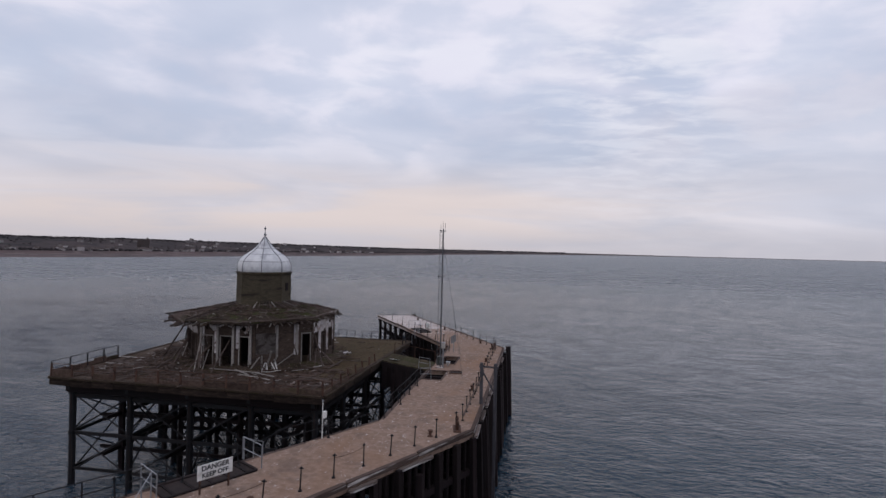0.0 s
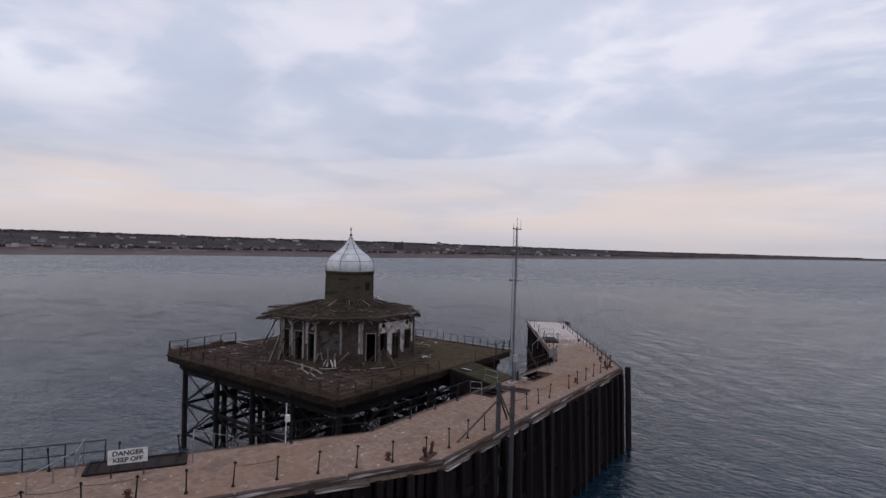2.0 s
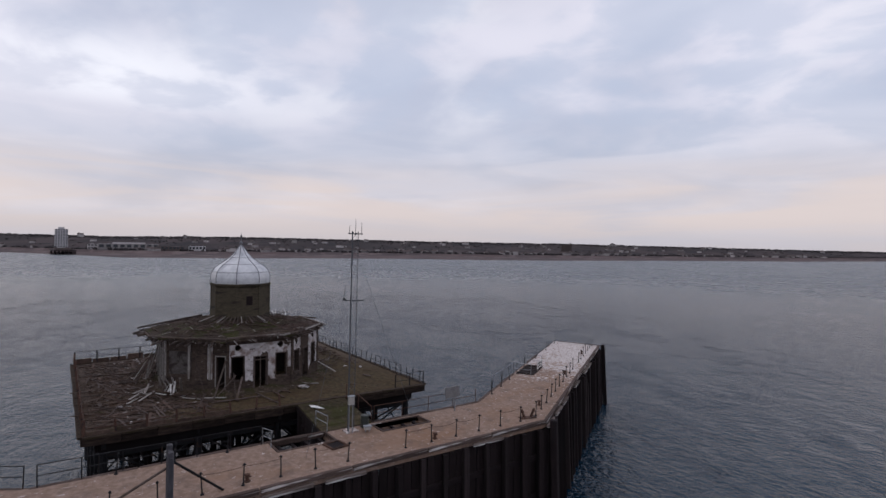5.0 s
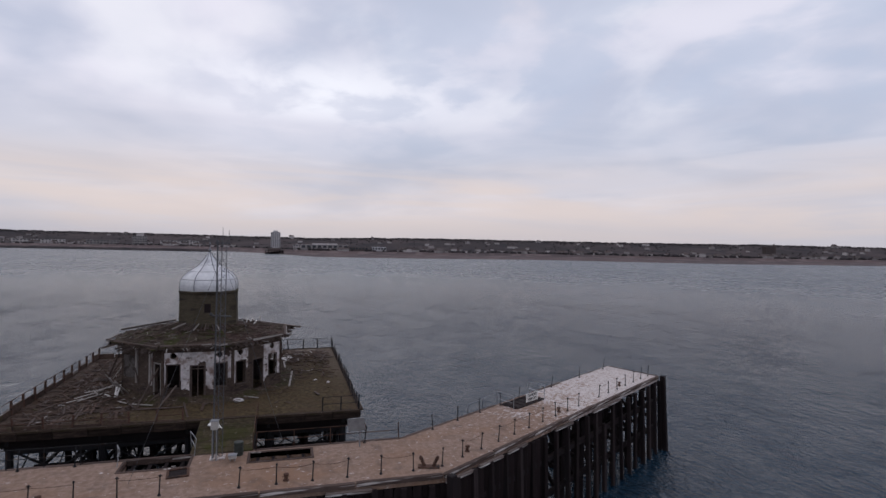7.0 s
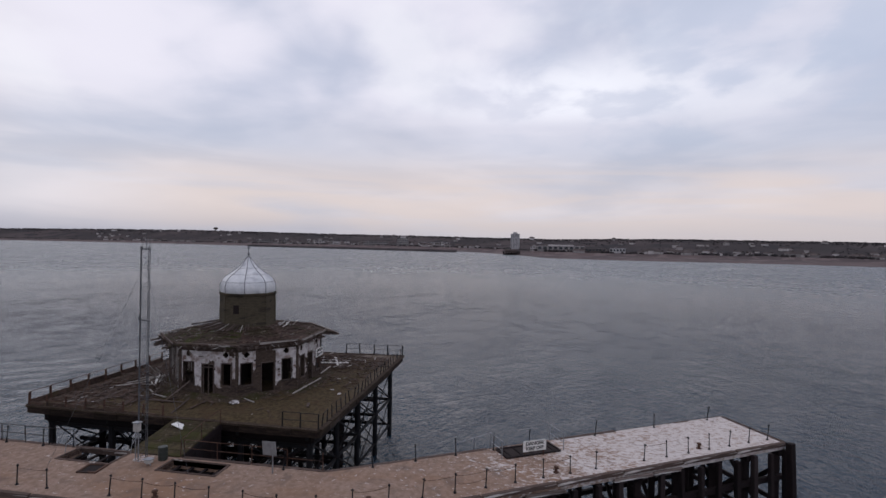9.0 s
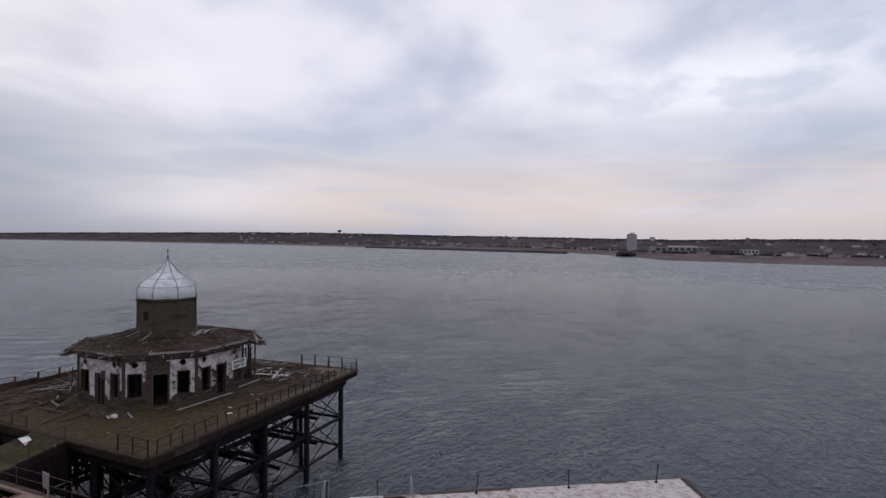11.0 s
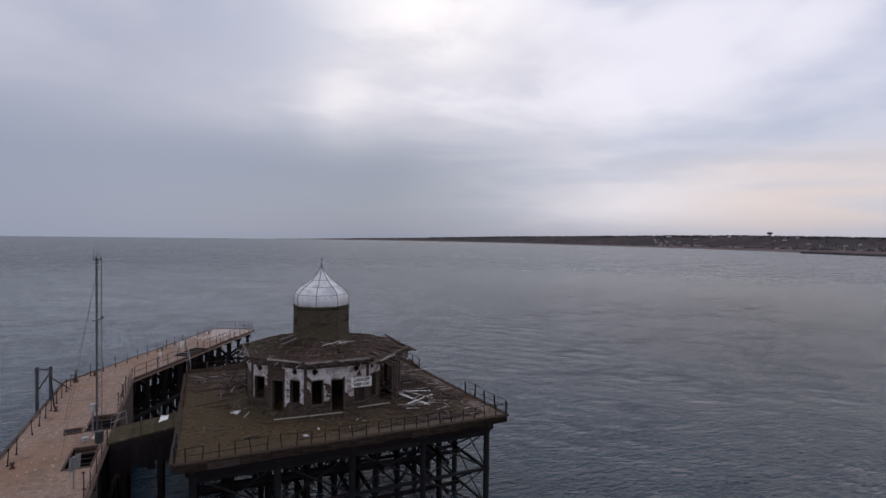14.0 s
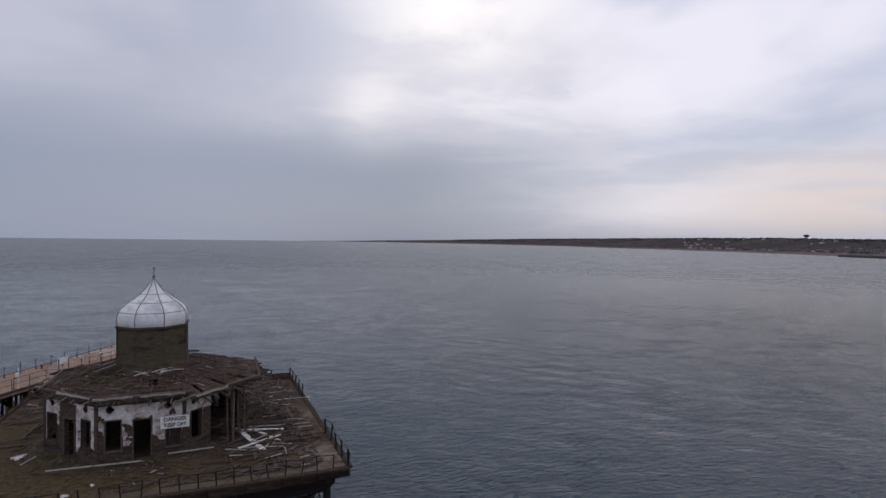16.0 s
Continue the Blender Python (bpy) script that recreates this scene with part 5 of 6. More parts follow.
def lettering(text, size, parent, m, material):
    """Flat raised letters in the built-in font."""
    cu = bpy.data.curves.new("lettering", "FONT")
    cu.body, cu.size, cu.extrude, cu.align_x, cu.align_y = text, size, 0.006, "CENTER", "CENTER"
    cu.offset = size * 0.03
    cu.materials.append(material)
    ob = new("lettering", cu)
    ob.parent = parent
    ob.matrix_basis = m
    return ob


def warning_board(at, turn, w, h, legs, label, foot=0.55):
    """A white board that faces along its -y, with two lines of black capitals."""
    ob = thing("warning_sign", label, "sign", "warning signs", at=at, turn=turn)
    bm = bmesh.new()
    box(bm, (-w / 2, 0, -h / 2), (w / 2, 0.03, h / 2))
    bmesh.ops.bevel(bm, geom=bm.edges[:], offset=0.008, segments=1, affect="EDGES")
    part("board", bm, WHITEPAINT, ob)
    for text, z in (("DANGER", h * 0.23), ("KEEP OFF", -h * 0.23)):
        lettering(text, h * 0.46 if text == "DANGER" else h * 0.42, ob, pose(0, -0.004, z, 90, 0, 0) @ Matrix.Diagonal((w / (h * 2.35), 1, 1, 1)), BLACKPAINT)
    for x in legs:
        bm = bmesh.new()
        beam(bm, (x, 0.06, h / 2 - 0.05), (x, 0.06, -h / 2 - foot), 0.06, 0.06)
        part("leg", bm, RUST, ob)
    return ob


ARM_TURN = math.degrees(math.atan2(22.7, 13.2))
warning_board((-11.0, 20.74, DECK + 0.9), ARM_TURN, 1.52, 0.62, (-0.62, 0.62), "white warning board, black capitals, before a stair well", 0.6)
warning_board((-12.0, 69.85, DECK + 0.66), 180 - ARM_TURN, 1.6, 0.66, (-0.65, 0.65), "white warning board, black capitals, before a stair well", 0.34)
m45 = (PC[0] - 1.85, PC[1] + AP + 0.17, 9.5)
WALL_SIGN = warning_board(m45, 180, 1.62, 0.76, (-0.3, 0.6), "white warning board, black capitals, on the pavilion wall")


def guard_post_master():
    bm = bmesh.new()
    tube(bm, (0, 0, 0), (0, 0, 0.95), 0.035, 0.028, 8)
    ob = tagged(part("guard_post", bm, IRON), "dark iron guard post on the landing arm", "post", "guard posts of the landing arm")
    bm = bmesh.new()
    lathe(bm, [(0.03, 0.93), (0.055, 0.96), (0.055, 1.02), (0.02, 1.06)], 8)
    part("knob", bm, IRON, ob)
    bm = bmesh.new()
    lathe(bm, [(0.09, 0), (0.09, 0.04), (0.045, 0.07), (0.04, 0.14)], 8)
    part("foot", bm, IRON, ob)
    bm = bmesh.new()
    tube(bm, (-0.1, 0, 0.98), (0.1, 0, 0.98), 0.022, n=6)
    part("crossbar", bm, IRON, ob)
    return ob


def inset(line, d):
    """A bent line moved d metres to its left."""
    made = []
    for k, p in enumerate(line):
        heads = [math.atan2(line[j + 1][1] - line[j][1], line[j + 1][0] - line[j][0]) for j in (k - 1, k) if 0 <= j < len(line) - 1]
        h = sum(heads) / len(heads)
        s = d / math.cos((heads[0] - heads[-1]) / 2)
        made.append((p[0] - math.sin(h) * s, p[1] + math.cos(h) * s))
    return made


def wire(p, q, sag, r=0.012, mat=None, label="thin rusty guard wire between two posts", name="guard_wire"):
    bm = bmesh.new()
    n = 6
    pts = [(*lerp(p[:2], q[:2], k / n), p[2] + (q[2] - p[2]) * k / n - sag * 4 * (k / n) * (1 - k / n)) for k in range(n + 1)]
    ring = [[bm.verts.new((x + r * math.cos(k * math.tau / 5), y, z + r * math.sin(k * math.tau / 5))) if abs(p[1] - q[1]) > abs(p[0] - q[0]) else
             bm.verts.new((x, y + r * math.cos(k * math.tau / 5), z + r * math.sin(k * math.tau / 5))) for k in range(5)] for x, y, z in pts]
    for a, b in zip(ring, ring[1:]):
        for k in range(5):
            bm.faces.new((a[k], a[(k + 1) % 5], b[(k + 1) % 5], b[k]))
    return single(name, bm, mat or RUST, label, "wire", "guard wires")


def guard_line():
    rng = random.Random(17)
    master = guard_post_master()
    spots = along_line(inset(OUT, 0.8), 1.8, 0.9)
    placed = []
    for k, (x, y, h) in enumerate(spots):
        if k not in (0,) and rng.random() < 0.06:
            placed.append(None)
            continue
        m = pose(x, y, DECK, rng.uniform(-4, 4), rng.uniform(-4, 4), rng.uniform(0, 90))
        if k == 0:
            master.matrix_basis = m
        else:
            copy_thing(master, m)
        placed.append((x, y))
    for a, b in zip(placed, placed[1:]):
        if a and b:
            if rng.random() < 0.4:
                wire((*a, DECK + 0.9), (*b, DECK + 0.9), rng.uniform(0.02, 0.12))
            if rng.random() < 0.12:
                wire((*a, DECK + 0.5), (*b, DECK + 0.5), rng.uniform(0.02, 0.2))
    # the inner edge: the shoulders only, with gaps
    inner = inset(INN, -0.3)
    for k, (x, y, h) in enumerate(along_line(inner, 2.6, 1.2)):
        if 41 < y < 53.5 or (57 < y < 60):
            continue
        if rng.random() < 0.15:
            continue
        copy_thing(master, pose(x, y, DECK, rng.uniform(-6, 6), rng.uniform(-6, 6), 0))


guard_line()


def bollard_master(horns):
    name = "horned_bollard" if horns else "bollard"
    ob = thing(name, "rusty twin-horned mooring bollard on the deck" if horns else "small rusty mooring bollard on the deck", "bollard", "mooring bollards")
    bm = bmesh.new()
    if horns:
        box(bm, (-0.6, -0.22, 0), (0.6, 0.22, 0.07))
        bmesh.ops.bevel(bm, geom=bm.edges[:], offset=0.02, segments=1, affect="EDGES")
        part("base_plate", bm, RUST, ob)
        for s in (-1, 1):
            bm = bmesh.new()
            tube(bm, (s * 0.25, 0, 0.05), (s * 0.42, 0, 0.45), 0.10, 0.085)
            tube(bm, (s * 0.42, 0, 0.43), (s * 0.5, 0, 0.62), 0.12, 0.07)
            part("horn", bm, RUST, ob)
    else:
        lathe(bm, [(0.16, 0), (0.16, 0.04), (0.09, 0.07), (0.08, 0.24), (0.14, 0.29), (0.14, 0.35), (0.06, 0.38)], 12)
        part("barrel", bm, RUST, ob)
        bm = bmesh.new()
        tube(bm, (-0.2, 0, 0.21), (0.2, 0, 0.21), 0.025)
        part("bar", bm, RUST, ob)
    return ob


def bollards():
    small, twin = bollard_master(False), bollard_master(True)
    spots = along_line(inset(OUT, 1.15), 11.0, 4.0)
    for k, (x, y, h) in enumerate(spots):
        m = pose(x, y, DECK, 0, 0, math.degrees(h))
        if k:
            copy_thing(small, m)
        else:
            small.matrix_basis = m
    twin.matrix_basis = pose(-2.45, 58.85, DECK, 0, 0, 75)
    copy_thing(twin, pose(-2.3, 31.0, DECK, 0, 0, 100))


bollards()


def railing(points, label, step=1.5, height=1.05, rails=(1.0, 0.5), mat=None, group="", post_r=0.03, lean=3, skip=0.0, seed=1):
    """A run of posts with pipe rails, along points in space."""
    mat = mat or RUST
    rng = random.Random(seed)
    ob = thing("railing", label, "railing", group)
    spots = []
    for p, q in zip(points, points[1:]):
        n = max(1, round(math.dist(p, q) / step))
        spots += [lerp(p, q, k / n) for k in range(n)]
    spots.append(points[-1])
    tops = []
    for x, y, z in spots:
        t = (x + rng.uniform(-1, 1) * lean * 0.01, y + rng.uniform(-1, 1) * lean * 0.01)
        bm = bmesh.new()
        tube(bm, (x, y, z - 0.03), (*t, z + height), post_r, post_r * 0.9, 7)
        part("post", bm, mat, ob)
        tops.append((x, y, z, t))
    for h in rails:
        for a, b in zip(tops, tops[1:]):
            if rng.random() < skip:
                continue
            f = h / height
            pa, pb = lerp(a[:2], a[3], f), lerp(b[:2], b[3], f)
            bm = bmesh.new()
            tube(bm, (*pa, a[2] + h), (*pb, b[2] + h), 0.022, n=6)
            part("rail", bm, mat, ob)
    return ob


def stair_well(corners, label):
    """A kerbed opening in the deck, its shade a flat dark sheet, with rails at its ends."""
    ob = thing("stair_well", label, "stair well")
    z = DECK
    for p, q in zip(corners, corners[1:] + corners[:1]):
        bm = bmesh.new()
        beam(bm, (*p, z + 0.035), (*q, z + 0.035), 0.14, 0.11)
        bmesh.ops.bevel(bm, geom=bm.edges[:], offset=0.02, segments=1, affect="EDGES")
        part("kerb", bm, PILE_PALE, ob)
    # no hole is cut here: a flat dark face stands for the shade below
    bm = bmesh.new()
    bm.faces.new([bm.verts.new((*c, z + 0.012)) for c in corners])
    part("opening", bm, DARK, ob, "flat dark sheet for the shaded stair opening")
    for k in range(5):
        a, b = lerp(corners[0], corners[1], (k + 0.5) / 5), lerp(corners[3], corners[2], (k + 0.5) / 5)
        bm = bmesh.new()
        beam(bm, (*a, z + 0.03), (*b, z + 0.03), 0.12, 0.04)
        part("tread", bm, PILE, ob)
    return ob


def arm_frame(y_sign, u, v):
    """A point of an arm: u metres along it from the shoulder, v metres in from the inner edge."""
    base = INN[2] if y_sign > 0 else INN[1]
    d = Vector((-0.515, 0.857 * y_sign))
    n = Vector((0.857, 0.515 * y_sign))
    p = Vector(base) + d * u + n * v
    return (p.x, p.y)


for sgn, u0, u1 in ((1, 10.6, 14.4), (-1, 9.2, 13.2)):
    well = [arm_frame(sgn, u0, 0.15), arm_frame(sgn, u1, 0.15), arm_frame(sgn, u1, 1.6), arm_frame(sgn, u0, 1.6)]
    stair_well(well, "dark kerbed stair well at the edge of the landing arm")
    for u in (u0 - 0.3, u1 + 0.3):
        a, b = arm_frame(sgn, u, -0.1), arm_frame(sgn, u, 1.5)
        railing([(*a, DECK), (*b, DECK)], "galvanised pipe rail at the end of a stair well", 1.6, 1.05, (1.05, 0.5), GALV, "stair well rails")
railing([(*arm_frame(-1, 8.9, -0.2), DECK), (*arm_frame(-1, 7.0, -1.6), DECK - 1.0)], "galvanised stair rail going down to the water", 1.2, 1.0, (1.0,), GALV)
railing([(*arm_frame(1, 10.5, -0.2), DECK), (*arm_frame(1, 8.6, -1.6), DECK - 1.0)], "galvanised stair rail going down to the water", 1.2, 1.0, (1.0,), GALV)

# wells beside the gangway
def deck_well(x0, y0, x1, y1, label):
    ob = thing("deck_well", label, "deck opening")
    for lo, hi in (((x0 - 0.14, y0 - 0.14, DECK - 0.3), (x0, y1 + 0.14, DECK + 0.05)), ((x1, y0 - 0.14, DECK - 0.3), (x1 + 0.14, y1 + 0.14, DECK + 0.05)),
                   ((x0, y0 - 0.14, DECK - 0.3), (x1, y0, DECK + 0.05)), ((x0, y1, DECK - 0.3), (x1, y1 + 0.14, DECK + 0.05))):
        bm = bmesh.new()
        box(bm, lo, hi)
        bmesh.ops.bevel(bm, geom=bm.edges[:], offset=0.02, segments=1, affect="EDGES")
        part("kerb", bm, COPING, ob)
    for k in range(4):
        y = y0 + (k + 0.5) * (y1 - y0) / 4
        bm = bmesh.new()
        box(bm, (x0, y - 0.09, DECK - 0.35), (x1, y + 0.09, DECK - 0.25))
        part("beam", bm, PILE, ob)


deck_well(-7.0, 42.7, -5.4, 46.0, "sunken dark opening in the landing deck by the gangway")
deck_well(-6.6, 49.2, -5.3, 52.6, "sunken dark opening in the landing deck by the gangway")
railing([(-6.1, 42.45, DECK), (-7.0, 42.3, DECK)], "bent galvanised rail beside a deck opening", 0.9, 0.95, (0.95, 0.5), GALV, post_r=0.02, lean=12)
railing([(-6.9, 46.15, DECK), (-7.9, 45.85, DECK + 0.2)], "galvanised rail beside the gangway", 1.0, 0.95, (0.95, 0.5), GALV, post_r=0.02, lean=12)
railing([(-7.1, 49.3, DECK + 0.05), (-11.0, 49.4, TOP)], "rusty pipe rail along the gangway", 1.6, 1.0, (1.0,), RUST)
railing([(-7.1, 49.5, DECK), (-7.15, 58.1, DECK)], "rusty pipe rail along the inner edge of the landing arm", 2.4, 1.05, (1.05, 0.55), RUST, skip=0.1)
railing([(-6.95, 32.0, DECK), (-6.95, 42.2, DECK)], "dark pipe rail along the inner edge of the landing arm", 1.8, 1.05, (1.05, 0.55), IRON, skip=0.1, seed=4)
railing([(*lerp(INN[0], INN[1], 0.05), DECK), (*lerp(INN[0], INN[1], 0.52), DECK)], "dark pipe rail along the inner edge of the landing arm", 1.6, 1.05, (1.05, 0.55), IRON, skip=0.05, seed=14)
railing([(*lerp(INN[0], INN[1], 0.72), DECK), (*lerp(INN[0], INN[1], 0.99), DECK)], "dark pipe rail along the inner edge of the landing arm", 1.6, 1.05, (1.05, 0.55), IRON, skip=0.1, seed=15)
a, b = lerp(OUT[0], INN[0], 0.1), lerp(OUT[0], INN[0], 0.95)
railing([(*a, DECK), (*b, DECK)], "rusty rail across the end of the landing arm", 1.2, 1.05, (1.05, 0.55), RUST)


def hatch_cover():
    ob = thing("hatch_frame", "square rusty hatch frame let into the deck", "hatch", at=(-4.6, 45.7, DECK), turn=8)
    for lo, hi in (((-0.55, -0.55, 0), (0.55, -0.43, 0.08)), ((-0.55, 0.43, 0), (0.55, 0.55, 0.08)), ((-0.55, -0.43, 0), (-0.43, 0.43, 0.08)), ((0.43, -0.43, 0), (0.55, 0.43, 0.08))):
        bm = bmesh.new()
        box(bm, lo, hi)
        part("frame", bm, RUST, ob)
    bm = bmesh.new()
    box(bm, (-0.43, -0.43, 0.0), (0.43, 0.43, 0.03))
    part("cover", bm, PILE_PALE, ob)


hatch_cover()


def mast():
    """A slim lattice mast with stays, two short arms at the top and a cabinet."""
    x, y, top = -6.3, 47.47, 19.0
    ob = thing("lattice_mast", "slim grey steel lattice mast with aerials and wire stays", "mast", at=(x, y, DECK))
    h = top - DECK
    legs = [(0.09, -0.25), (-0.05, 0.22), (-0.26, -0.06)]
    for p in legs:
        bm = bmesh.new()
        tube(bm, (*p, 0), (*p, h), 0.042 if p[0] > 0 else 0.02, n=8)
        part("leg", bm, GALVDARK, ob)
    n = 26
    for k in range(n):
        z0, z1 = h * k / n, h * (k + 1) / n
        for a in range(3):
            b = (a + 1) % 3
            bm = bmesh.new()
            p, q = (legs[a], legs[b]) if k % 2 else (legs[b], legs[a])
            tube(bm, (*p, z0), (*q, z1), 0.009, n=5)
            part("lacing", bm, GALVDARK, ob)
    bm = bmesh.new()
    box(bm, (-0.42, -0.42, -0.02), (0.3, 0.38, 0.08))
    part("base_plate", bm, CONCRETE, ob)
    for z, w in ((h - 0.15, 0.42), (h * 0.655, 0.55)):
        bm = bmesh.new()
        beam(bm, (-w * 0.4, -w, z), (w * 0.4, w, z), 0.06, 0.06)
        part("arm", bm, GALVDARK, ob)
    bm = bmesh.new()
    lathe(bm, [(0.05, h * 0.655 - 0.02), (0.10, h * 0.655 + 0.05), (0.05, h * 0.655 + 0.16)], 8, at=(-0.22, -0.55))
    part("lamp", bm, BLACKPAINT, ob)
    for px, py, hh in ((0.14, 0.34, 0.6), (-0.14, -0.34, 0.35), (0, 0, 0.75)):
        bm = bmesh.new()
        tube(bm, (px, py, h - 0.2), (px, py, h + hh), 0.022, 0.012, 6)
        part("aerial", bm, GALVDARK, ob)
    # stays
    for gx, gy in ((1.4, 3.9), (2.6, -3.9)):
        bm = bmesh.new()
        tube(bm, (0, 0, h * 0.93), (gx, gy, 0.02), 0.009, n=5)
        part("stay", bm, GALVDARK, ob)


GALVDARK = surface("weathered_steel", (0.06, 0.062, 0.07), (0.10, 0.104, 0.112), 5.0, 0.6, metal=0.3, bump=0.1)
mast()


def cabinet(at, size, turn, label, legs=0.0, name="cabinet", mat=None):
    ob = thing(name, label, "cabinet", at=at, turn=turn)
    w, d, h = size
    bm = bmesh.new()
    box(bm, (-w / 2, -d / 2, legs), (w / 2, d / 2, legs + h))
    bmesh.ops.bevel(bm, geom=bm.edges[:], offset=0.02, segments=2, affect="EDGES")
    body = part("body", bm, mat or CABINET, ob)
    bm = bmesh.new()
    box(bm, (-w / 2 + 0.05, -d / 2 - 0.015, legs + 0.05), (w / 2 - 0.05, -d / 2, legs + h - 0.05))
    part("door", bm, mat or CABINET, body)
    bm = bmesh.new()
    box(bm, (-w / 2 - 0.04, -d / 2 - 0.04, legs + h), (w / 2 + 0.04, d / 2 + 0.04, legs + h + 0.03))
    part("lid", bm, GALV, body)
    if legs:
        for s in (-1, 1):
            bm = bmesh.new()
            tube(bm, (s * w * 0.3, 0, 0), (s * w * 0.3, 0, legs), 0.03)
            part("leg", bm, GALV, ob)
    return ob


cabinet((-6.0, 47.3, DECK), (0.36, 0.26, 0.5), 80, "pale grey meter cabinet on legs beside the mast", 1.75)
cabinet((-5.7, 48.3, DECK), (0.4, 0.3, 0.2), 85, "low white battery box beside the mast", 0.15, "battery_box")


def drum_barrel():
    bm = bmesh.new()
    lathe(bm, [(0.24, 0), (0.26, 0.04), (0.26, 0.24), (0.275, 0.27), (0.26, 0.3), (0.26, 0.5), (0.275, 0.53), (0.26, 0.56), (0.26, 0.76), (0.23, 0.78)], 16)
    ob = single("barrel", bm, BARREL, "dark green steel barrel beside the mast", "barrel")
    ob.location = (-6.55, 48.55, DECK)


BARREL = surface("green_paint", (0.015, 0.020, 0.017), (0.026, 0.032, 0.027), 3.0, 0.5, stain=(0.06, 0.035, 0.025), stain_at=(0.6, 0.7), bump=0.1)
drum_barrel()


def pole_box():
    ob = thing("lamp_pole", "thin white pole with a small box at the deck edge", "pole", at=(-9.2, 27.75, DECK))
    bm = bmesh.new()
    tube(bm, (0, 0, -0.4), (0, 0, 1.95), 0.028, 0.022)
    part("pole", bm, WHITEPAINT, ob)
    bm = bmesh.new()
    box(bm, (0.02, -0.11, 1.1), (0.2, 0.11, 1.46))
    bmesh.ops.bevel(bm, geom=bm.edges[:], offset=0.02, segments=1, affect="EDGES")
    part("box", bm, WHITEPAINT, ob)
    bm = bmesh.new()
    lathe(bm, [(0.03, 1.93), (0.05, 1.96), (0.05, 2.03), (0.02, 2.06)], 8)
    part("lamp", bm, GALV, ob)


pole_box()


def notice():
    ob = thing("notice_board", "weathered grey notice board on a single post", "sign", at=(-6.3, 55.5, DECK), turn=-20)
    bm = bmesh.new()
    tube(bm, (0, 0, 0), (0, 0, 1.75), 0.04)
    part("post", bm, GALV, ob)
    bm = bmesh.new()
    box(bm, (0.04, -0.55, 1.0), (0.08, 0.5, 1.75), pose(0, 0, 0, 8, 0, 0))
    part("board", bm, NOTICE, ob)


notice()


def mooring_gantry():
    """Two tall posts at the outer face, joined near the top, with raking stays."""
    ob = thing("mooring_gantry", "tall weathered timber mooring gantry with raking stays", "gantry")
    pa, pb = (-1.5, 36.6), (-0.55, 36.5)
    for p, low in ((pa, 3.0), (pb, -3.4)):
        bm = bmesh.new()
        beam(bm, (*p, 9.45), (p[0] + 0.03, p[1], low), 0.22, 0.22)
        bmesh.ops.bevel(bm, geom=bm.edges[:], offset=0.03, segments=1, affect="EDGES")
        part("post", bm, WEATHERED, ob)
    bm = bmesh.new()
    beam(bm, (pa[0] - 0.15, pa[1], 9.2), (pb[0] + 0.2, pb[1], 9.17), 0.1, 0.12)
    part("crossbar", bm, WEATHERED, ob)
    for p, q, m in (((*pa, 8.8), (-2.2, 39.0, DECK), IRON), ((*pa, 8.5), (-2.3, 33.6, DECK), GREYWOOD), ((*pa, 9.0), (*pb, 7.4), WEATHERED)):
        bm = bmesh.new()
        tube(bm, p, q, 0.055)
        part("stay", bm, m, ob)


WEATHERED = surface("weathered_oak", (0.048, 0.046, 0.052), (0.090, 0.086, 0.094), 2.0, 0.85, stain=(0.05, 0.048, 0.05), stretch=(1, 1, 0.2), bump=0.5, gloss=0.2)
mooring_gantry()


def raking_piles():
    """Loose outer piles at the corners of the arm."""
    for x, y, dx, dy in ((-17.75, 86.75, 0.55, 0.35), (-0.85, 59.7, 0.35, 0.2)):
        bm = bmesh.new()
        beam(bm, (x, y, DECK + 0.15), (x + dx, y + dy, -3.5), 0.44, 0.44)
        bmesh.ops.bevel(bm, geom=bm.edges[:], offset=0.04, segments=1, affect="EDGES")
        single("raking_post", bm, PILE, "dark raking timber post off the deck corner", "post", "raking posts")


raking_piles()
railing([(-13.1, 19.6, DECK), (-12.3, 17.5, DECK - 0.3)], "pale galvanised handrail beside a stair well", 1.2, 1.0, (1.0,), GALV)
for ob in ARM_THINGS | (set(scene.objects) - BEFORE_LOOSE - {WALL_SIGN, *WALL_SIGN.children_recursive}):
    if not ob.parent:
        ob.matrix_basis = SETTLE @ ob.matrix_basis

# ---- things on the pier head ----
def head_point(x, y, z=TOP):
    px, py = head_plan(x, y)
    return (PC[0] + px, PC[1] + py, z)


E = HALF - 0.05
railing([head_point(-E, -E), head_point(-E, -4.4)], "dark iron railing on the edge of the pier head", 1.5, 1.1, (1.1, 0.6), IRON, "railings of the pier head", post_r=0.06)
railing([head_point(-E, 5.0), head_point(-E, E)], "dark iron railing on the edge of the pier head", 1.5, 1.1, (1.1, 0.6), IRON, "railings of the pier head", seed=2, post_r=0.07, lean=14)
railing([head_point(-E, E), head_point(E - 0.6, E)], "low dark iron railing with leaning posts, bars missing", 0.92, 0.9, (0.86, 0.4), IRON, "railings of the pier head", skip=0.3, seed=3, lean=14, post_r=0.04)
railing([head_point(E, E), head_point(E, E - 2.5)], "short rusty railing at a pier head corner", 1.2, 1.0, (1.0, 0.5), IRON, "railings of the pier head", seed=5, post_r=0.05)
railing([head_point(-E, -E), head_point(E, -E)], "dark iron railing on the edge of the pier head", 1.7, 0.95, (0.95, 0.5), RUST, "railings of the pier head", skip=0.15, seed=6, post_r=0.09)
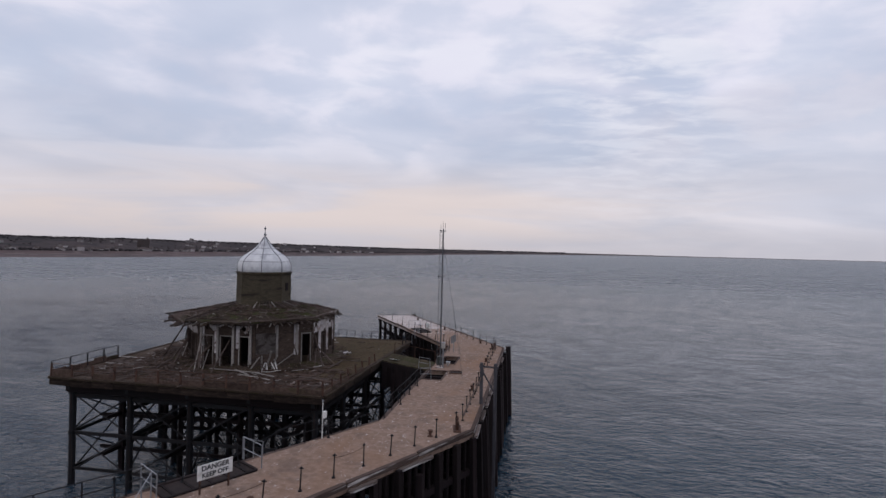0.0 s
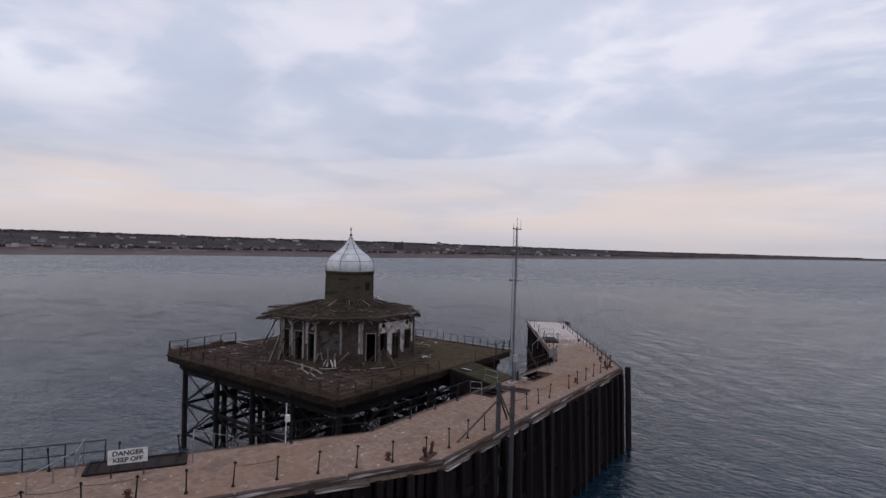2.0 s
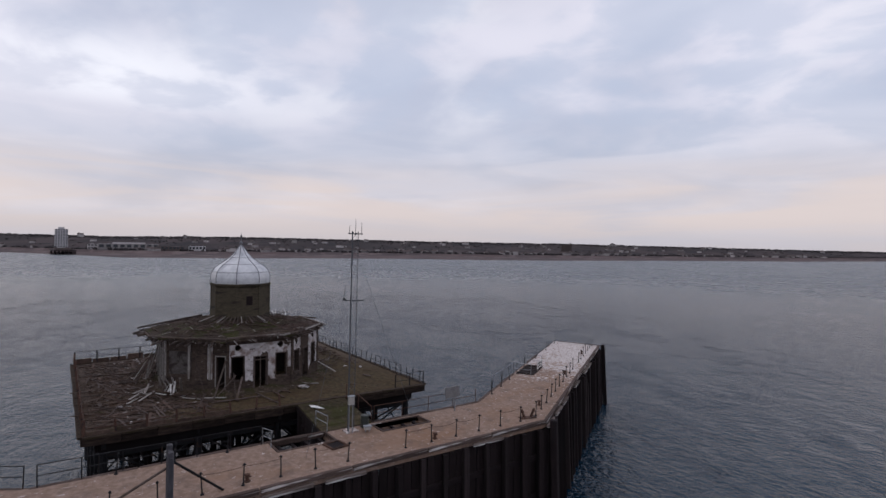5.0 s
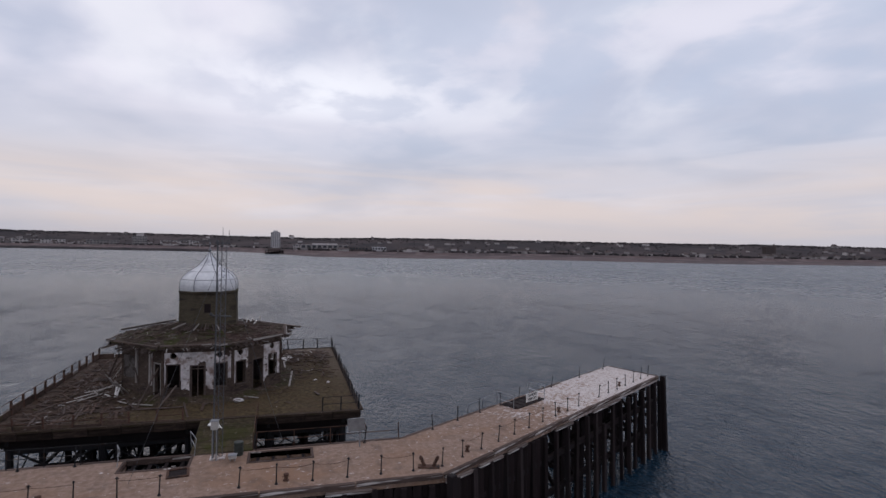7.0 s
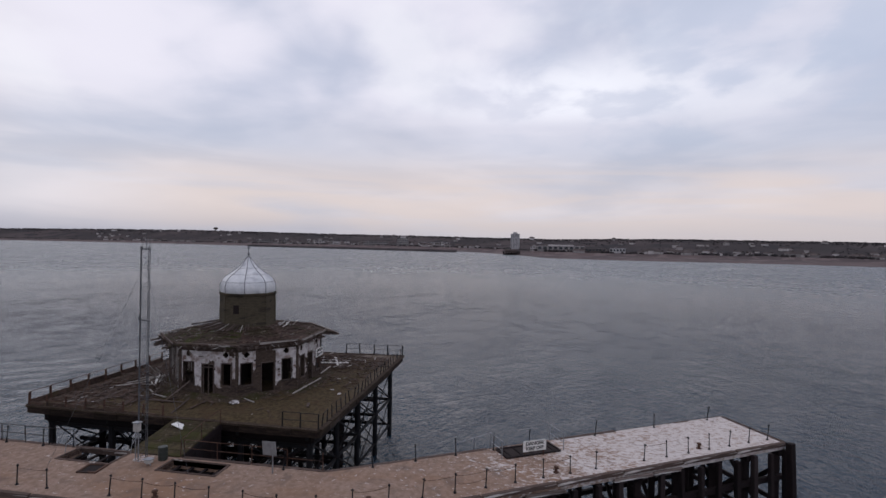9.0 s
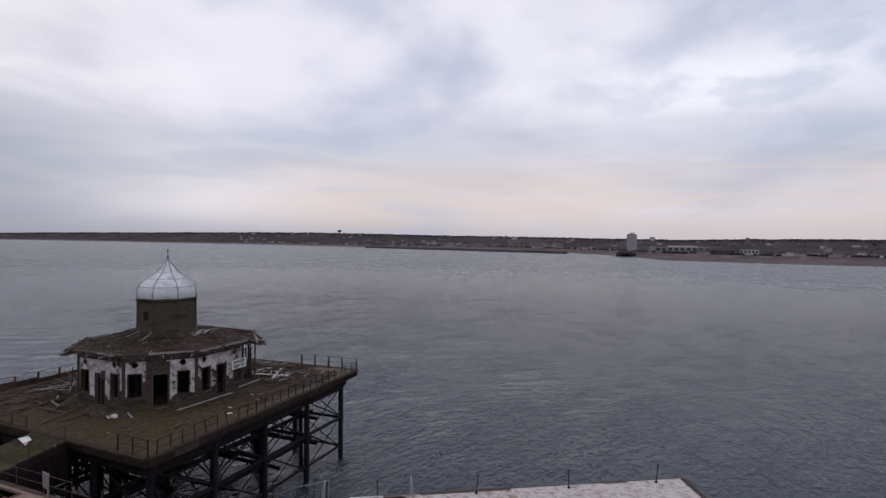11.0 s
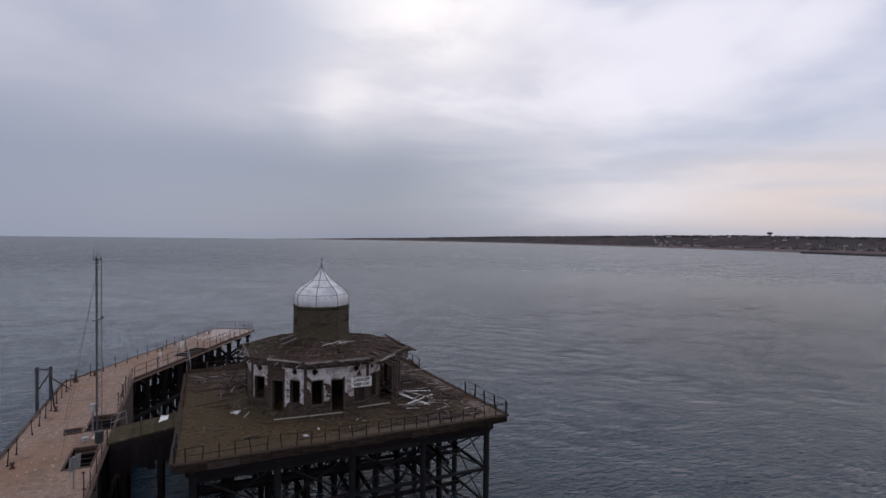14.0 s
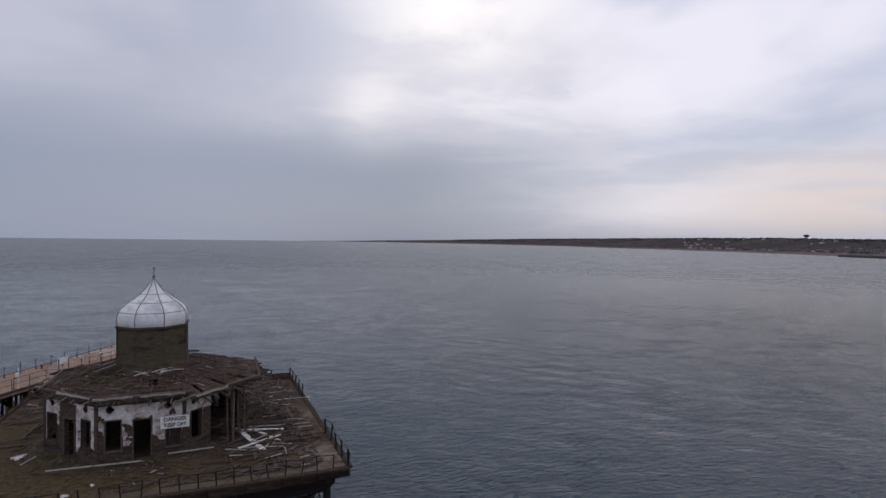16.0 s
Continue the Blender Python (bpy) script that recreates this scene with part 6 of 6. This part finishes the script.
railing([head_point(E, -E), head_point(E, -0.2)], "row of short rusty posts on the pier head edge", 1.55, 0.8, (0.42,), RUST, "railings of the pier head", skip=0.35, seed=7, post_r=0.07, lean=8)


def toe_boards():
    """Low boarding left along two edges of the pier head."""
    rng = random.Random(23)
    for n, runs in ((12, ((-E, -E), (E, -E))), (7, ((E, -E), (E, -0.2))), (5, ((-E, -E), (-E, -4.4)))):
        for k in range(n):
            if n == 12 and rng.random() < 0.15:
                continue
            p, q = head_point(*lerp(*runs, k / n)), head_point(*lerp(*runs, (k + 0.95) / n))
            h = rng.uniform(0.15, 0.4) if n == 7 else rng.uniform(0.3, 0.6)
            bm = bmesh.new()
            beam(bm, (p[0], p[1], TOP + h / 2 - 0.02), (q[0], q[1], TOP + h / 2 - 0.02 + rng.uniform(-0.03, 0.03)), 0.07, h)
            single("toe_board", bm, DECKBOARD, "dark weathered board along the pier head edge", "board", "edge boards of the pier head")


toe_boards()


def plank_master(length, width, mat, label):
    bm = bmesh.new()
    box(bm, (-length / 2, -width / 2, 0), (length / 2, width / 2, 0.05))
    bmesh.ops.bevel(bm, geom=bm.edges[:], offset=0.008, segments=1, affect="EDGES")
    ob = single("loose_plank", bm, mat, label, "plank", "loose planks on the pier head")
    ob.matrix_basis = pose(PC[0] - 9, PC[1] - 9 + length, TOP + 0.04)
    return ob


def debris():
    rng = random.Random(77)
    dull = [plank_master(w, b, m, "weathered brown plank lying loose on the deck") for w, b, m in ((2.2, 0.16, DECKBOARD), (1.4, 0.14, DECKBOARD), (3.2, 0.11, GREYWOOD), (0.9, 0.2, GREYWOOD))]
    pale = [plank_master(w, b, PALEWOOD, "bleached pale plank lying on the deck") for w, b in ((2.6, 0.13), (1.4, 0.12), (5.0, 0.14), (0.8, 0.22))]

    def put(ob, x, y, z, turn, tip=0.0, lean=0.0):
        copy_thing(ob, pose(PC[0] + x, PC[1] + y, z, lean, tip, turn))

    def free(x, y, gap):
        return math.hypot(x, y) > 6.4 + gap

    made = 0
    while made < 190:
        x, y = rng.uniform(-9.9, 9.4), rng.uniform(-10.2, 10.2)
        dense = 1.0 if (y < -4 or x < -5) else (0.35 if y < 1 else 0.03)
        if not free(x, y, 0.5) or rng.random() > dense:
            continue
        put(rng.choice(dull), x, y, TOP + rng.uniform(0.03, 0.09), rng.choice((0, 90, 0, 90, 45, 20)) + rng.uniform(-14, 14), rng.uniform(-2.5, 2.5), rng.uniform(-6, 6))
        made += 1
    for _ in range(18):
        a = radians(rng.uniform(195, 350))
        r = rng.uniform(6.5, 8.6)
        put(rng.choice(pale[1:2] + dull), r * math.cos(a), r * math.sin(a), TOP + rng.uniform(0.04, 0.2), rng.uniform(0, 180), rng.uniform(-6, 6), rng.uniform(-10, 10))
    # pale timbers sprawled north-west of the pavilion
    wide = plank_master(4.6, 0.36, PALEBOARD, "wide bleached plank lying on the deck")
    wide.matrix_basis = pose(PC[0] - 6.25, PC[1] + 4.7, TOP + 0.16, 0, 2, 110)
    white = plank_master(3.0, 0.2, PALEBOARD, "white-painted plank lying on the deck")
    white.matrix_basis = pose(PC[0] - 6.9, PC[1] + 5.6, TOP + 0.2, 0, 2, 25)
    for ob, x, y, turn, z in ((white, -7.4, 4.4, 122, 0.14), (white, -7.1, 3.4, 168, 0.24), (pale[0], -7.5, 2.7, 175, 0.2), (pale[1], -6.9, 4.9, 40, 0.2), (pale[1], -8.3, 6.2, 165, 0.08), (pale[3], -7.8, 5.2, 100, 0.1), (pale[1], -5.4, 6.3, 160, 0.1), (pale[0], -7.0, 6.4, 170, 0.1)):
        put(ob, x, y, TOP + z, turn, 2)
    # thin laths west of the pavilion
    lath = [plank_master(w, 0.07, m, "thin splintered lath lying on the deck") for w, m in ((1.6, GREYWOOD), (2.4, DECKBOARD), (1.1, PALEWOOD))]
    for _ in range(60):
        x, y = rng.uniform(-10.4, -4.2), rng.uniform(-1, 8.5)
        if free(x, y, 0.3):
            put(rng.choice(lath[:2] + lath), x, y, TOP + rng.uniform(0.05, 0.3), rng.choice((0, 15, 90)) + rng.uniform(-30, 30), rng.uniform(-5, 5))
    for _ in range(40):
        x, y = rng.uniform(-9, 9), rng.uniform(-10.5, -5.5)
        if free(x, y, 0.2):
            put(rng.choice(lath[:2]), x, y, TOP + rng.uniform(0.05, 0.2), rng.uniform(0, 180), rng.uniform(-5, 5))
    # long batten along the north wall, and pale battens by the south-east face
    put(pale[2], 2.2, 6.6, TOP + 0.3, 176.7)
    put(pale[0], -2.8, 6.1, TOP + 0.34, 3)
    put(pale[1], 6.2, 3.6, TOP + 0.05, 66, 3)
    # a sheaf of long pale timbers south-east of the pavilion
    for ob, x, y, turn, z in ((pale[2], 2.95, -6.75, 154, 0.12), (pale[2], 1.3, -6.85, 168, 0.2), (pale[0], 3.1, -7.75, 153, 0.1), (pale[0], 2.2, -7.2, 141, 0.22), (pale[1], 4.6, -8.2, 150, 0.1)):
        put(ob, x, y, TOP + z, turn, 2)
    # boards fallen against the south-east wall
    for k, (a, tip) in enumerate(((-62, -62), (-58, -52), (-54, -58), (-49, -35), (-66, -48))):
        x, y = 6.9 * math.cos(radians(a)), 6.9 * math.sin(radians(a))
        copy_thing(pale[0] if k % 2 else pale[1], pose(PC[0] + x, PC[1] + y, TOP + 0.75, 0, tip * -1 + 0, a + 180 + 12 * k))


debris()


def rags():
    """Small pale lumps and one flat white panel."""
    rng = random.Random(41)
    for x, y, z, s in ((6.95, 2.85, TOP, 0.34), (5.2, -8.9, TOP, 0.16), (8.8, -7.4, TOP, 0.15), (3.0, 9.6, TOP, 0.16), (2.0, 8.6, TOP, 0.12), (4.6, -5.0, TOP, 0.2)):
        bm = bmesh.new()
        bmesh.ops.create_icosphere(bm, subdivisions=2, radius=s)
        turn = Matrix.Rotation(rng.uniform(0, 3.1), 3, "Z")
        for v in bm.verts:
            v.co *= 1 + 0.9 * noise.noise(v.co * (0.9 / s) + Vector((x, y, 0))) + 0.4 * noise.noise(v.co * (2.4 / s) + Vector((y, x, 3)))
            v.co.z = max(v.co.z * 0.45, -s * 0.12) + s * 0.1
            v.co = turn @ Vector((v.co.x * 1.25, v.co.y * 0.75, v.co.z))
        ob = single("rubble", bm, PLASTER, "lump of white plaster rubble on the mossy deck", "rubble", "plaster rubble")
        ob.location = (PC[0] + x, PC[1] + y, z)
    bm = bmesh.new()
    box(bm, (-0.56, -0.26, 0), (0.56, 0.26, 0.04))
    bmesh.ops.bevel(bm, geom=bm.edges[:], offset=0.01, segments=1, affect="EDGES")
    ob = single("discarded_sheet", bm, WHITEPAINT, "flat white sheet lying on the gangway", "sheet")
    ob.matrix_basis = pose(-10.3, 47.0, TOP - 0.12, 0, 14, 82)


rags()


def corner_props():
    """Bare posts that once held the eaves."""
    for ang, r, h in ((139, 6.9, 3.4), (152, 6.7, 3.5)):
        x, y = r * math.cos(radians(ang)), r * math.sin(radians(ang))
        bm = bmesh.new()
        tube(bm, (PC[0] + x, PC[1] + y, TOP - 0.05), (PC[0] + x * 1.01, PC[1] + y, TOP + h), 0.08, 0.07, 8)
        single("veranda_post", bm, GREYWOOD, "bare grey veranda post beside the ruined pavilion", "post", "veranda posts")
    bm = bmesh.new()
    tube(bm, (PC[0] - 6.4, PC[1] - 4.6, TOP + 0.5), (PC[0] - 4.6, PC[1] - 4.4, TOP + 3.3), 0.06)
    single("leaning_pole", bm, GREYWOOD, "grey pole leaning against the pavilion eaves", "pole")


corner_props()


def litter():
    """Rotten wood and rubble: a bank round the wall's foot and splinters over the deck."""
    rng = random.Random(61)
    bm = bmesh.new()
    n, rows = 112, [(6.05, 0.0), (6.3, 0.30), (6.75, 0.20), (7.3, 0.08), (7.9, -0.06)]
    ring = []
    for k in range(n):
        a = k * math.tau / n
        far = 1 / max(math.cos(((math.degrees(a) + 22.5) % 45 - 22.5) * math.pi / 180), 0.9) * math.cos(math.pi / 8)
        heap = 0.55 + 0.9 * noise.noise((math.cos(a) * 3, math.sin(a) * 3, 1.0)) + (0.35 if math.sin(a) < 0.2 else 0)
        row = []
        for r, h in rows:
            r2 = r * far + (0.35 * noise.noise((math.cos(a) * 6, math.sin(a) * 6, r)) if r > 6.4 else 0)
            z = TOP + (h * max(heap, 0.1) + 0.08 * noise.noise((math.cos(a) * 22, math.sin(a) * 22, r * 3)) if 0.05 < h else h)
            row.append(bm.verts.new((PC[0] + r2 * math.cos(a), PC[1] + r2 * math.sin(a), z)))
        ring.append(row)
    for k in range(n):
        for j in range(len(rows) - 1):
            bm.faces.new((ring[k][j], ring[k][j + 1], ring[(k + 1) % n][j + 1], ring[(k + 1) % n][j]))
    single("rubble_bank", bm, LITTER, "bank of dark rotten rubble along the pavilion wall", "rubble", kind="stuff")
    for name, count, mat, label, lo in (("wood_litter", 1100, DECKBOARD, "brown splinters of rotten wood over the deck", 0.02),
                                        ("grey_litter", 620, GREYWOOD, "grey splintered wood strewn over the deck", 0.03),
                                        ("pale_litter", 50, PALEWOOD, "bleached splinters of wood strewn over the deck", 0.05)):
        bm = bmesh.new()
        made = 0
        while made < count:
            x, y = rng.uniform(-10.3, 9.8), rng.uniform(-10.5, 10.4)
            r = math.hypot(x, y)
            if r < 6.35:
                continue
            dense = 1.0 if (y < -3.5 or x < -4.5) else 0.25
            if r < 8.0:
                dense = max(dense, 0.55)
            if y > 9 and x < 4:
                dense = 0.7
            if x > 1.5 and y > -4:
                dense *= 0.12 if r > 7.6 else 0.5
            if rng.random() > dense:
                continue
            a = radians(rng.choice((0, 90, 0, 45)) + rng.uniform(-30, 30))
            g = rng.uniform(0.1, 0.75)
            z = TOP + rng.uniform(lo, 0.12) + (0.25 if r < 6.9 else 0)
            beam(bm, (PC[0] + x, PC[1] + y, z), (PC[0] + x + g * math.cos(a), PC[1] + y + g * math.sin(a), z + rng.uniform(-0.06, 0.12)), rng.uniform(0.03, 0.13), rng.uniform(0.02, 0.05))
            made += 1
        single(name, bm, mat, label, "debris", kind="stuff")


LITTER = surface("rotten_litter", (0.028, 0.021, 0.015), (0.095, 0.070, 0.052), 1.8, 0.95, stain=(0.045, 0.040, 0.018), stain_at=(0.46, 0.62), stain_scale=0.9,
                 speck=(0.22, 0.185, 0.165), speck_at=(0.62, 0.69), speck_scale=4.0, bump=0.9, gloss=0.12)
litter()


def fallen_timbers():
    """Timbers leaning and sprawled against the ruined south side."""
    rng = random.Random(88)
    for k in range(22):
        a = radians(rng.uniform(200, 345))
        r0, r1 = rng.uniform(6.5, 8.2), rng.uniform(5.95, 6.6)
        b = a + rng.uniform(-0.22, 0.22)
        z1 = TOP + rng.uniform(0.6, 2.6)
        bm = bmesh.new()
        beam(bm, (PC[0] + r0 * math.cos(a), PC[1] + r0 * math.sin(a), TOP + 0.1), (PC[0] + r1 * math.cos(b), PC[1] + r1 * math.sin(b), z1), rng.uniform(0.06, 0.14), 0.06)
        bmesh.ops.bevel(bm, geom=bm.edges[:], offset=0.012, segments=1, affect="EDGES")
        pale = k % 6 == 0
        single("fallen_timber", bm, PALEWOOD if pale else GREYWOOD, "bleached timber leaning on the pavilion wall" if pale else "grey timber leaning against the ruined pavilion wall", "timber", "fallen timbers")


fallen_timbers()


def split_boards():
    """White-painted boards split off the south-east wall and left standing in a heap."""
    rng = random.Random(19)
    for k in range(6):
        a = radians(-57 + rng.uniform(-7, 7))
        x, y = rng.uniform(6.7, 7.5) * math.cos(a), rng.uniform(6.7, 7.5) * math.sin(a)
        tall = k < 4
        g = rng.uniform(0.7, 1.3) if tall else rng.uniform(0.5, 1.1)
        up = rng.uniform(0.4, 0.95) if tall else rng.uniform(0.0, 0.25)
        h = a + math.pi + rng.uniform(-0.9, 0.9) if tall else rng.uniform(0, 6.3)
        bm = bmesh.new()
        beam(bm, (PC[0] + x, PC[1] + y, TOP + 0.12), (PC[0] + x + (0.4 if tall else g) * math.cos(h), PC[1] + y + (0.4 if tall else g) * math.sin(h), TOP + 0.16 + up), rng.uniform(0.08, 0.17), 0.03)
        single("split_board", bm, PALEBOARD, "split white-painted board heaped by the pavilion wall", "board", "split white boards")


split_boards()


def stray_rafter():
    bm = bmesh.new()
    beam(bm, (PC[0] - 1.15, PC[1] - 2.7, 12.22), (PC[0] - 2.62, PC[1] - 7.2, 11.3), 0.1, 0.14)
    single("stray_rafter", bm, GREYWOOD, "long grey rafter slipped down past the eaves", "rafter")


stray_rafter()


def wreckage():
    """A tangle of laths and timbers where the north-west side fell in."""
    rng = random.Random(29)
    bm = bmesh.new()
    for _ in range(150):
        x, y = rng.uniform(-9.2, -4.6), rng.uniform(-2.5, 4.6)
        if math.hypot(x, y) < 5.4:
            continue
        pile = max(0.15, 1.5 - 0.42 * abs(math.hypot(x, y) - 6.0))
        a = radians(rng.choice((0, 10, 85)) + rng.uniform(-25, 25))
        g = rng.uniform(0.5, 1.5)
        z = TOP + rng.uniform(0.05, pile)
        beam(bm, (PC[0] + x, PC[1] + y, z), (PC[0] + x + g * math.cos(a), PC[1] + y + g * math.sin(a), z + rng.uniform(-0.25, 0.25)), rng.uniform(0.04, 0.12), 0.04)
    single("wreckage", bm, GREYWOOD, "tangle of brown laths fallen from the pavilion", "debris", kind="stuff")
    for x, y, h, w in ((-5.2, 3.9, 3.3, 0.16), (-4.9, 4.4, 2.9, 0.12), (-5.6, 3.2, 2.6, 0.13)):
        bm = bmesh.new()
        beam(bm, (PC[0] + x, PC[1] + y, TOP - 0.05), (PC[0] + x + 0.06, PC[1] + y, TOP + h), w, w)
        bmesh.ops.bevel(bm, geom=bm.edges[:], offset=0.02, segments=1, affect="EDGES")
        single("standing_stud", bm, GREYWOOD, "bare wall stud standing among the wreckage", "stud", "wall studs")


wreckage()
